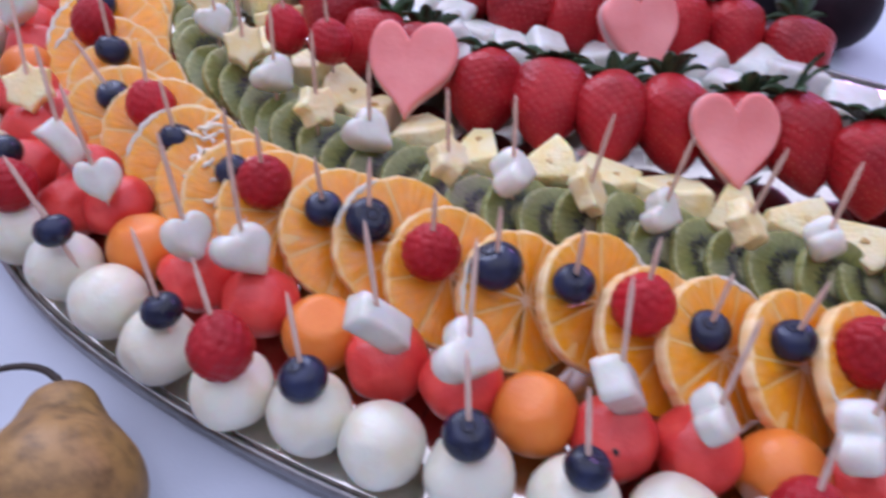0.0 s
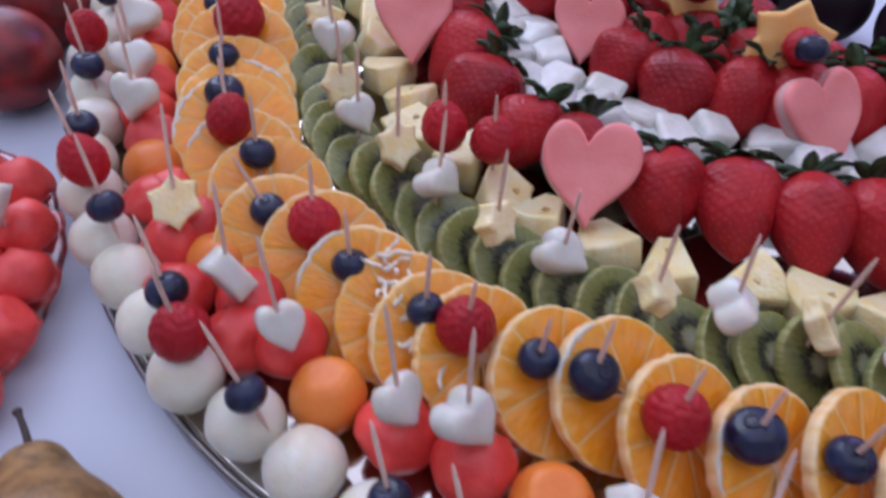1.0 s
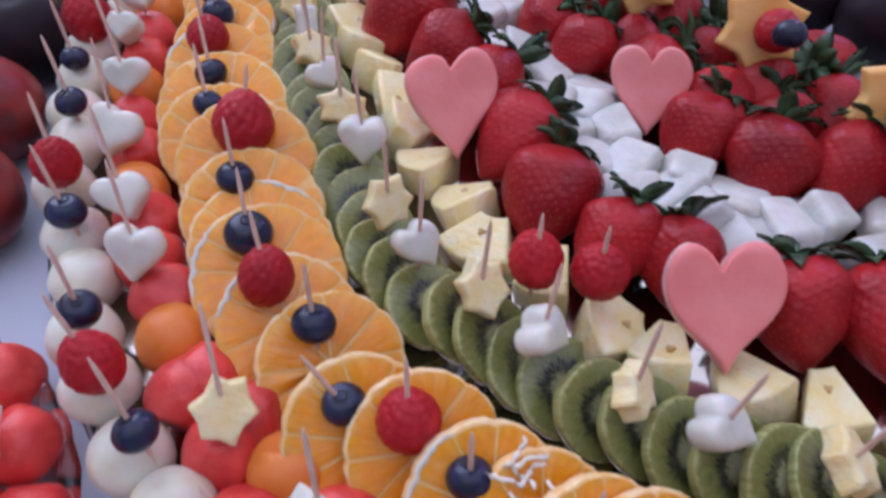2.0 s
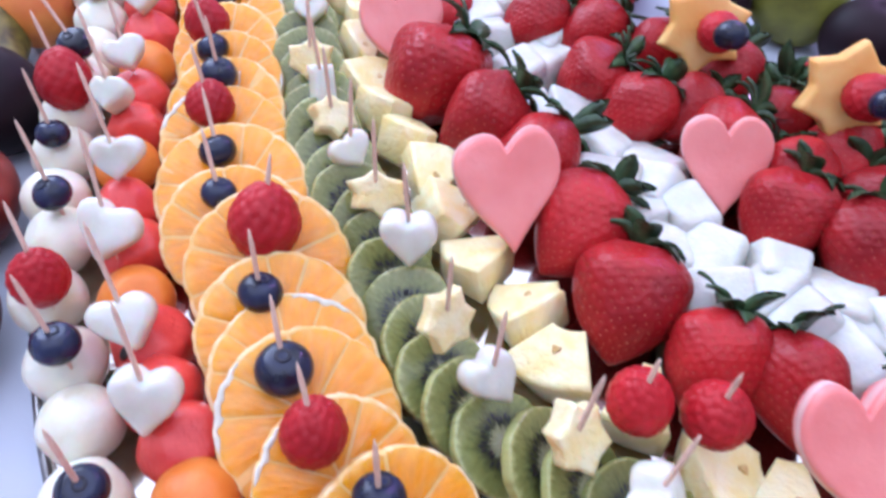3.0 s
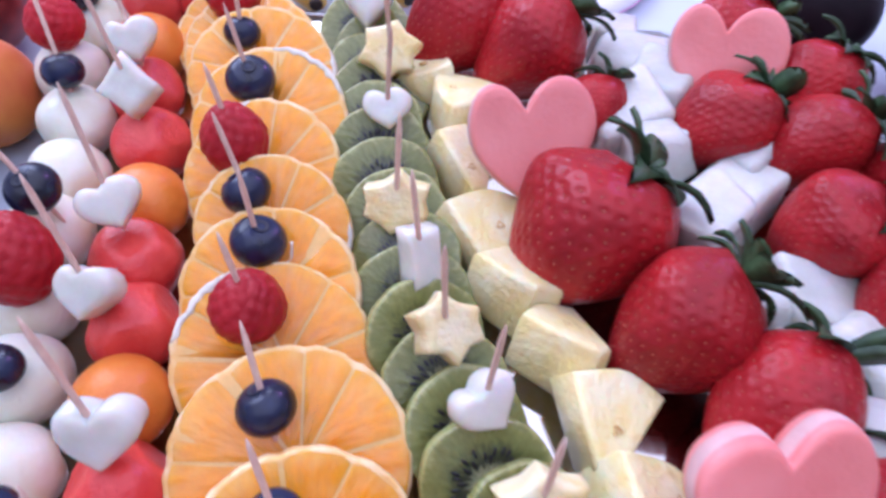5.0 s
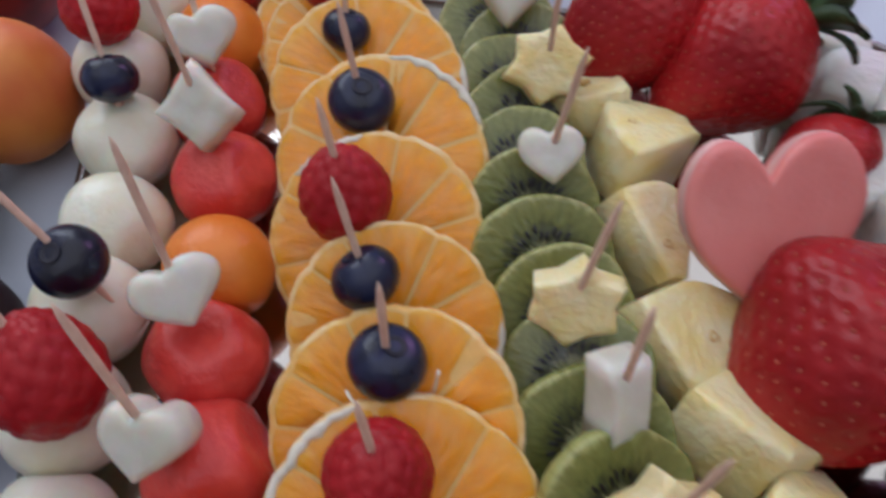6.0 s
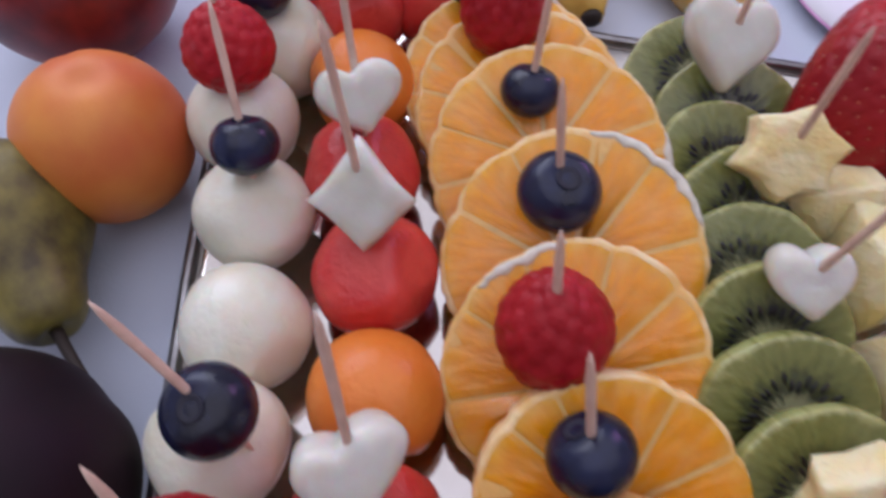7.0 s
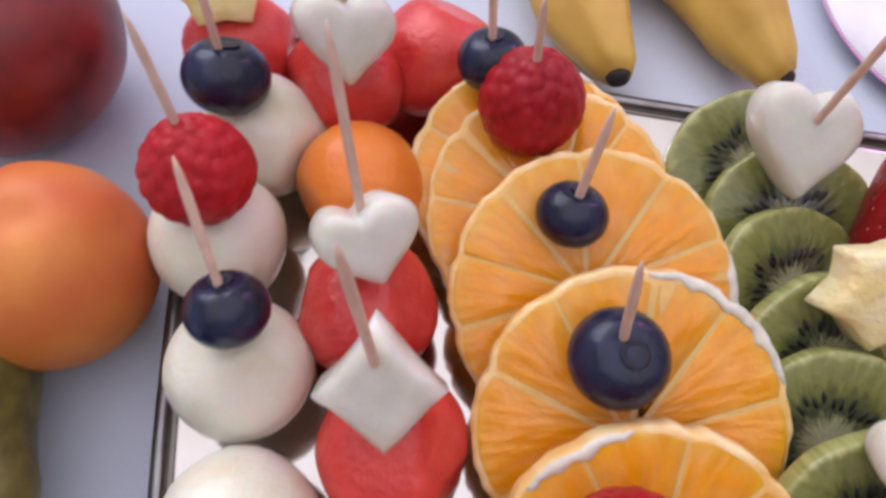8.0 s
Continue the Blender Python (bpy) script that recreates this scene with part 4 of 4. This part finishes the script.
CHUNK_AT = [(-0.058, 0.760), (-0.052, 0.738), (-0.043, 0.707), (-0.070, 0.700), (-0.046, 0.672), (-0.066, 0.662), (-0.042, 0.621), (-0.037, 0.590), (-0.018, 0.572), (-0.048, 0.557), (-0.035, 0.537), (-0.012, 0.534), (-0.013, 0.503), (0.012, 0.492), (-0.022, 0.480),
            (0.004, 0.462), (0.028, 0.468), (0.045, 0.446), (0.020, 0.440), (0.067, 0.447), (0.083, 0.424), (0.106, 0.440), (0.128, 0.428), (0.161, 0.429), (0.186, 0.420), (0.213, 0.412), (0.239, 0.388), (0.27, 0.375), (-0.062, 0.628), (-0.062, 0.59), (0.145, 0.412), (-0.075, 0.725), (-0.062, 0.782), (-0.030, 0.69), (-0.056, 0.722), (-0.026, 0.555), (-0.030, 0.514), (0.0, 0.478), (0.035, 0.452), (0.115, 0.418), (0.175, 0.410), (0.200, 0.425)]
for i, (x, y) in enumerate(CHUNK_AT):
    thing("melon_chunk", rnd.choice(CHUNKS), pose(x, y, 0.018 + 0.005 * (i % 2), rnd.uniform(-18, 18), rnd.uniform(-18, 18), rnd.uniform(0, 360)) @ Matrix.Scale(1.02, 4), "white melon chunk lying between two rows of strawberries", "melon chunk", "row of white melon chunks")


# ---- strawberries, hearts and stars ----
def strawberry(x, y, tip_yaw, rise, size, z=0.026, row="first"):
    """tip_yaw: the way its tip points, in degrees; rise: how far its leafy end stands up."""
    body, seeds, calyx, leaves = rnd.choice(STRAWS)
    d = Vector((-math.cos(radians(tip_yaw)) * math.cos(radians(rise)), -math.sin(radians(tip_yaw)) * math.cos(radians(rise)), math.sin(radians(rise))))
    m = basis(Vector((x, y, z)) - d * 0.028 * size, d, Matrix.Rotation(rnd.uniform(0, 6.28), 3, d) @ d.orthogonal())
    root = new("strawberry")
    root.matrix_basis = m @ Matrix.Diagonal((size, size, size, 1))
    tagged(root, "ripe red strawberry with its green leaves on the tray", "strawberry", row + " row of strawberries")
    part("berry", body, root)
    part("seed_speckle", seeds, root, label="tiny embedded seeds")
    crown = part("leaf_crown", calyx, root, label="dark green leaf crown")
    for me in leaves:
        part("leaf", me, crown)


def out_yaw(x, y):
    f = forward_at(x, y)
    return math.degrees(math.atan2(f.x, -f.y))


STRAW_ONE = [(0.285, 0.318), (0.255, 0.322), (0.222, 0.328), (0.192, 0.345), (0.160, 0.352), (0.128, 0.361), (0.095, 0.366), (0.061, 0.381), (0.027, 0.397), (-0.014, 0.430), (-0.041, 0.449), (-0.064, 0.487), (-0.070, 0.531), (-0.082, 0.578), (-0.100, 0.614), (-0.115, 0.662), (-0.110, 0.768), (-0.138, 0.794)]
for x, y in STRAW_ONE:
    strawberry(x, y, out_yaw(x, y) + rnd.uniform(-14, 14) + 14, 26 + rnd.uniform(-8, 10), rnd.uniform(1.02, 1.13) * (0.92 if y < 0.47 else 1.2 if 0.65 < y < 0.67 else 1.0), 0.0285)
strawberry(-0.092, 0.726, 215, 30, 0.72, 0.024)
STRAW_TWO = [(0.224, 0.437, 0), (0.190, 0.455, 5), (0.156, 0.463, 0), (0.122, 0.458, 10), (0.090, 0.472, -6), (0.057, 0.487, 0), (0.031, 0.518, 4), (0.026, 0.576, 10), (-0.011, 0.605, 0), (-0.023, 0.642, -12), (-0.012, 0.684, 8), (-0.040, 0.704, 4), (-0.022, 0.752, 0)]
for x, y, t in STRAW_TWO:
    strawberry(x, y, out_yaw(x, y) + t + rnd.uniform(-12, 12), 34 + rnd.uniform(-12, 12), rnd.uniform(0.94, 1.06), 0.028, "second")
STRAW_IN = [(0.022, 0.662, -30), (0.020, 0.602, 20), (0.058, 0.585, 0), (0.082, 0.549, -10), (0.050, 0.540, 15), (0.113, 0.520, 10), (0.152, 0.500, 0), (0.080, 0.515, 5), (0.190, 0.492, 20), (0.120, 0.488, -15), (0.055, 0.628, 30), (0.090, 0.602, 160), (0.125, 0.562, 150), (0.005, 0.715, 40)]
for x, y, t in STRAW_IN:
    strawberry(x, y, out_yaw(x, y) + t + rnd.uniform(-20, 20), 30 + rnd.uniform(-25, 20), rnd.uniform(0.82, 0.96), 0.026, "inner")

HEARTS = [(-0.015, 0.394, 0.045, 0, 45), (-0.104, 0.546, 0.048, 0, 42), (0.011, 0.549, 0.036, -8, 40), (-0.127, 0.697, 0.040, 6, 42), (0.125, 0.440, 0.040, 6, 45), (0.150, 0.334, 0.040, -6, 45), (-0.030, 0.728, 0.036, -12, 42)]
for i, (x, y, z, turn, lean) in enumerate(HEARTS):
    face = Vector((-0.12 + 0.25 * (x > 0.1), -1, 0)).normalized()
    face = Matrix.Rotation(radians(turn), 3, "Z") @ face
    c, s = math.cos(radians(lean)), math.sin(radians(lean))
    heart = thing("watermelon_heart", BIGHEART[i % 3], basis((x, y, z), UP * s + face * c, UP * c - face * s), "pink watermelon heart slice leaning on the strawberries", "watermelon heart", "watermelon hearts along the strawberries")
    part("pale_edge", HEARTEDGE[i % 3], heart, label="paler cut edge")

for i, (x, y) in enumerate(((0.034, 0.634), (0.080, 0.566), (0.118, 0.490))):
    face = Vector((-0.25, -1, 0.55)).normalized()
    root = new("star_pick")
    root.matrix_basis = basis((x, y, 0.058), face, (0.15, 0, 1))
    tagged(root, "pale cantaloupe star with a raspberry and blueberry on a pick", "star garnish", "cantaloupe stars along the inner edge")
    part("star", BIGSTAR, root)
    part("toothpick", PICK_SHORT, root, pose(0.004, 0, -0.020))
    part("raspberry", RASP[i], root, pose(0.004, 0, 0.015, 20, 10, 0))
    part("blueberry", BLUE[1][0], root, pose(0.004, 0, 0.033, 80, 0, 0))

for x, y, z in ((-0.088, 0.428, 0.052), (-0.062, 0.418, 0.050)):
    berry_pick("r", x, y, z, rnd.uniform(0, 0.08), 0.0, 0.028, "berry picks on the pineapple row", "a pineapple chunk")


# ---- loose fruit on the cloth ----
def round_fruit(name, mat, at, radius, squash, label, category, cleft=0.0, turn=0.0):
    def shape(d):
        a = math.atan2(d[1], d[0])
        k = 1 - cleft * math.exp(-(a / 0.16) ** 2) * (1 - 0.3 * abs(d[2])) + 0.02 * noise.noise(Vector(d) * 1.5 + Vector(at[:3]) * 9)
        dip = 1 - 0.08 * math.exp(-((1 - d[2]) / 0.02)) - 0.05 * math.exp(-((1 + d[2]) / 0.03))
        return np.array((d[0] * radius * k, d[1] * radius * k, d[2] * radius * squash * dip))
    root = thing(name, ball_mesh(name, shape, 56, 40, [mat]), pose(at[0], at[1], TABLE_Z + radius * squash * 0.985, at[2], at[3], turn), label, category)
    return root


def pear(at, yaw, mat, length, label, stem_bend):
    """A pear lying on its side: body and stem."""
    L = length
    prof = [(0.04, 0.0), (0.20, 0.01), (0.30, 0.05), (0.385, 0.16), (0.41, 0.30), (0.385, 0.44), (0.32, 0.57), (0.245, 0.70), (0.20, 0.82), (0.165, 0.92), (0.10, 0.985), (0.03, 0.97)]
    fine = []
    for i in range(len(prof) - 1):
        for k in range(4):
            t = k / 4
            a, b, c, d = prof[max(0, i - 1)], prof[i], prof[i + 1], prof[min(len(prof) - 1, i + 2)]
            fine.append(tuple(0.5 * (2 * b[q] + (c[q] - a[q]) * t + (2 * a[q] - 5 * b[q] + 4 * c[q] - d[q]) * t * t + (3 * b[q] - a[q] - 3 * c[q] + d[q]) * t ** 3) * L for q in (0, 1)))
    body = lathe("body", fine, 44, [mat], mod=lambda a, z: 1 + 0.03 * math.sin(2 * a + 1) + 0.02 * math.sin(3 * a + z * 90))
    rings = []
    for k in range(9):
        s = k / 8
        curl = stem_bend / 0.045 * 2.1
        bow = (0.028 + 0.35 * stem_bend) / curl
        c = Vector((bow * (1 - math.cos(curl * s)), 0.15 * stem_bend * s, 0.95 * L + bow * math.sin(curl * s)))
        side = Vector((math.cos(curl * s), 0, -math.sin(curl * s)))
        r = 0.0019 - 0.0006 * s + (0.0010 if k == 8 else 0)
        rings.append([np.array(c + side * (r * math.cos(a)) + Vector((0, r * math.sin(a), 0))) for a in (2 * math.pi * j / 10 for j in range(10))])
    d = Vector((math.cos(radians(yaw)), math.sin(radians(yaw)), -0.12)).normalized()
    root = new("pear")
    root.matrix_basis = basis((at[0], at[1], TABLE_Z + 0.405 * L), d, UP)
    tagged(root, label, "pear")
    part("body", body, root)
    part("stem", rings_mesh("stem", rings, [M_STEM]), root, label="dark woody stem")


pear((-0.231, 0.200), 118, M_PEAR, 0.078, "brown russet pear lying on the white cloth", 0.004)
pear((-0.136, 0.142), 108, M_PEAR, 0.075, "brown russet pear with a long bent stem on the cloth", 0.045)
pear((-0.402, 0.806), -60, M_GREENPEAR, 0.061, "mottled green pear lying on the white cloth", 0.003)
round_fruit("apricot", M_APRICOT, (-0.364, 0.815, 8, -6), 0.0262, 1.04, "smooth ripe orange apricot on the white cloth", "apricot", 0.05, 120)
round_fruit("plum", M_PLUM, (-0.374, 0.708, 10, 0), 0.034, 0.94, "dark purple plum on the white cloth", "plum", 0.03, 40)
round_fruit("nectarine", M_NECTARINE, (-0.384, 0.888, 14, 5), 0.036, 0.92, "deep red nectarine on the white cloth", "nectarine", 0.05, 200)
round_fruit("nectarine", M_NECTARINE, (-0.381, 0.627, 5, 9), 0.036, 0.94, "deep red nectarine on the white cloth", "nectarine", 0.05, 150)
round_fruit("nectarine", M_NECTARINE, (-0.379, 0.550, 5, -9), 0.036, 0.94, "deep red nectarine on the white cloth", "nectarine", 0.05, 90)
for x, y in ((0.174, 0.659), (0.098, 0.728), (0.052, 0.784), (0.205, 0.612), (0.258, 0.566), (0.282, 0.516)):
    round_fruit("plum", M_PLUM, (x, y, 8, 0), 0.028 if 0.06 < x < 0.18 else 0.033, 0.95, "dark purple plum on the white cloth inside the tray's curve", "plum", 0.03, 200 * x)
pear((0.141, 0.690), 55, M_LIMEPEAR, 0.078, "green pear lying on the white cloth", 0.004)


def banana(tip, yaw, length, radius, bend):
    """A short banana lying on the cloth: five-sided peel, dark tip and stalk."""
    rings = []
    for k in range(25):
        s = k / 24
        r = radius * (min(1, 0.42 + 2.6 * s) if s < 0.25 else 1.0) * (1 if s < 0.82 else max(0.3, 1 - (s - 0.82) * 4.2))
        if k == 0:
            r *= 0.75
        c = np.array((length * s, bend * math.sin(math.pi * s), 0))
        rings.append([c + np.array((0, r * (1 + 0.07 * math.cos(5 * a)) * math.cos(a), r * (1 + 0.07 * math.cos(5 * a)) * math.sin(a))) for a in (2 * math.pi * j / 30 for j in range(30))])
    root = new("banana")
    root.matrix_basis = pose(tip[0], tip[1], TABLE_Z + radius * 1.02, 0, 0, yaw)
    tagged(root, "small ripe yellow banana lying behind the tray", "banana", "bananas behind the tray")
    part("peel", rings_mesh("peel", rings, [M_BANANA]), root)
    tip_rings = [[np.array((x, r * math.cos(a), r * math.sin(a))) for a in (2 * math.pi * j / 14 for j in range(14))] for x, r in ((-0.0025, 0.0020), (-0.0015, 0.0035), (0.0006, 0.0042))]
    part("blossom_tip", rings_mesh("blossom_tip", tip_rings, [M_TIP]), root, label="black dried blossom tip")


banana((-0.200, 0.866), 84, 0.11, 0.0145, 0.012)
banana((-0.148, 0.858), 118, 0.11, 0.0150, -0.012)


# ---- the glass plate with watermelon balls ----
def plate():
    prof = [(0.01, 0.0), (0.085, 0.0), (0.11, 0.004), (0.136, 0.014), (0.139, 0.0165), (0.136, 0.0180), (0.110, 0.0085), (0.085, 0.0040), (0.01, 0.0035)]
    me = lathe("glass_plate", prof, 120, [M_GLASS], mod=lambda a, z: 1 + (0.012 * abs(math.sin(18 * a)) if z > 0.010 else 0))
    ob = thing("glass_plate", me, pose(-0.428, 0.352, TABLE_Z + 0.0012), "clear glass plate with a wavy rim, full of watermelon balls", "plate")
    ob.visible_shadow = False


plate()
for x, y, z in ((-0.333, 0.437, 0.020), (-0.319, 0.402, 0.020), (-0.308, 0.366, 0.020), (-0.306, 0.333, 0.020), (-0.350, 0.408, 0.022), (-0.338, 0.374, 0.022), (-0.336, 0.340, 0.022), (-0.312, 0.300, 0.018), (-0.362, 0.450, 0.016), (-0.372, 0.38, 0.02), (-0.37, 0.345, 0.02), (-0.345, 0.305, 0.018)):
    thing("watermelon_ball", rnd.choice(WATER), Matrix.Translation((x, y, z - 0.012)) @ pose(0, 0, 0, rnd.uniform(-40, 40), rnd.uniform(-40, 40), rnd.uniform(0, 360)) @ Matrix.Scale(1.0, 4), "red watermelon ball on the clear glass plate", "melon ball", "watermelon balls on the glass plate")
shape_pick("bar", -0.319, 0.392, 0.038, 40, "cut-out picks on the glass plate", "a watermelon ball")


def dessert_plate(at, radius):
    """A flat white plate with a thin pink rim."""
    root = new("dessert_plate")
    root.matrix_basis = pose(at[0], at[1], TABLE_Z + 0.0006)
    tagged(root, "small white plate with a thin pink rim on the cloth", "plate")
    part("plate_body", lathe("plate_body", [(0.01, 0), (radius * 0.7, 0), (radius * 0.985, 0.004), (radius * 0.985, 0.0052), (radius * 0.7, 0.0016), (0.01, 0.0016)], 72, [M_CHINA]), root)
    n, rings = 72, []
    for j in range(n):
        a = 2 * math.pi * j / n
        rings.append([((radius + 0.0005 * math.cos(b)) * math.cos(a), (radius + 0.0005 * math.cos(b)) * math.sin(a), 0.0046 + 0.0005 * math.sin(b)) for b in (2 * math.pi * k / 6 for k in range(6))])
    v = [p for r in rings for p in r]
    f = [(q * 6 + k, ((q + 1) % n) * 6 + k, ((q + 1) % n) * 6 + (k + 1) % 6, q * 6 + (k + 1) % 6) for q in range(n) for k in range(6)]
    part("pink_rim", mesh_of("pink_rim", v, f, [M_PINKRIM]), root, label="thin pink rim")


dessert_plate((-0.052, 0.890), 0.062)


def pith_strand(points, radius):
    """A curled white strand torn from the pith."""
    rings = []
    pts = [Vector(p) for p in points]
    for i, p in enumerate(pts):
        t = (pts[min(i + 1, len(pts) - 1)] - pts[max(i - 1, 0)]).normalized()
        a = t.orthogonal().normalized()
        b = t.cross(a)
        r = radius * (0.6 + 0.5 * math.sin(i * 1.9) ** 2)
        rings.append([np.array(p + a * r * math.cos(q) + b * r * math.sin(q)) for q in (2 * math.pi * k / 8 for k in range(8))])
    return rings_mesh("strand", rings, [M_WHITEPITH])


def torn_pith():
    rs = random.Random(5)
    root = new("torn_pith")
    tagged(root, "lacy white torn pith lying on the orange slices", "orange pith")
    for k in range(26):
        k *= 0.42
        x, y, z = -0.121 + 0.003 * k + rs.uniform(-0.004, 0.004), 0.338 - 0.0038 * k + rs.uniform(-0.004, 0.004), 0.0485 - 0.0015 * k
        d = rs.uniform(0, 6.28)
        pts = []
        for i in range(9):
            d += rs.uniform(-0.7, 0.9)
            x, y, z = x + 0.0018 * math.cos(d), y + 0.0018 * math.sin(d), z + rs.uniform(-0.0008, 0.0006)
            pts.append((x, y, z))
        part("strand", pith_strand(pts, 0.0011), root)


torn_pith()


def white_thread():
    """A thin thread caught on a berry."""
    pts = [(-0.236 + 0.0115 * math.cos(a), 0.6735 + 0.0112 * math.sin(a), 0.0365 + 0.0012 * math.cos(2 * a)) for a in (math.radians(q) for q in range(195, 330, 9))]
    pts += [(-0.2255 + 0.0004 * k, 0.6665 + 0.0006 * k, 0.0385 + 0.0016 * k) for k in range(5)]
    thing("white_thread", pith_strand(pts, 0.0005), Matrix(), "thin curled white thread caught round a blueberry", "thread")


white_thread()
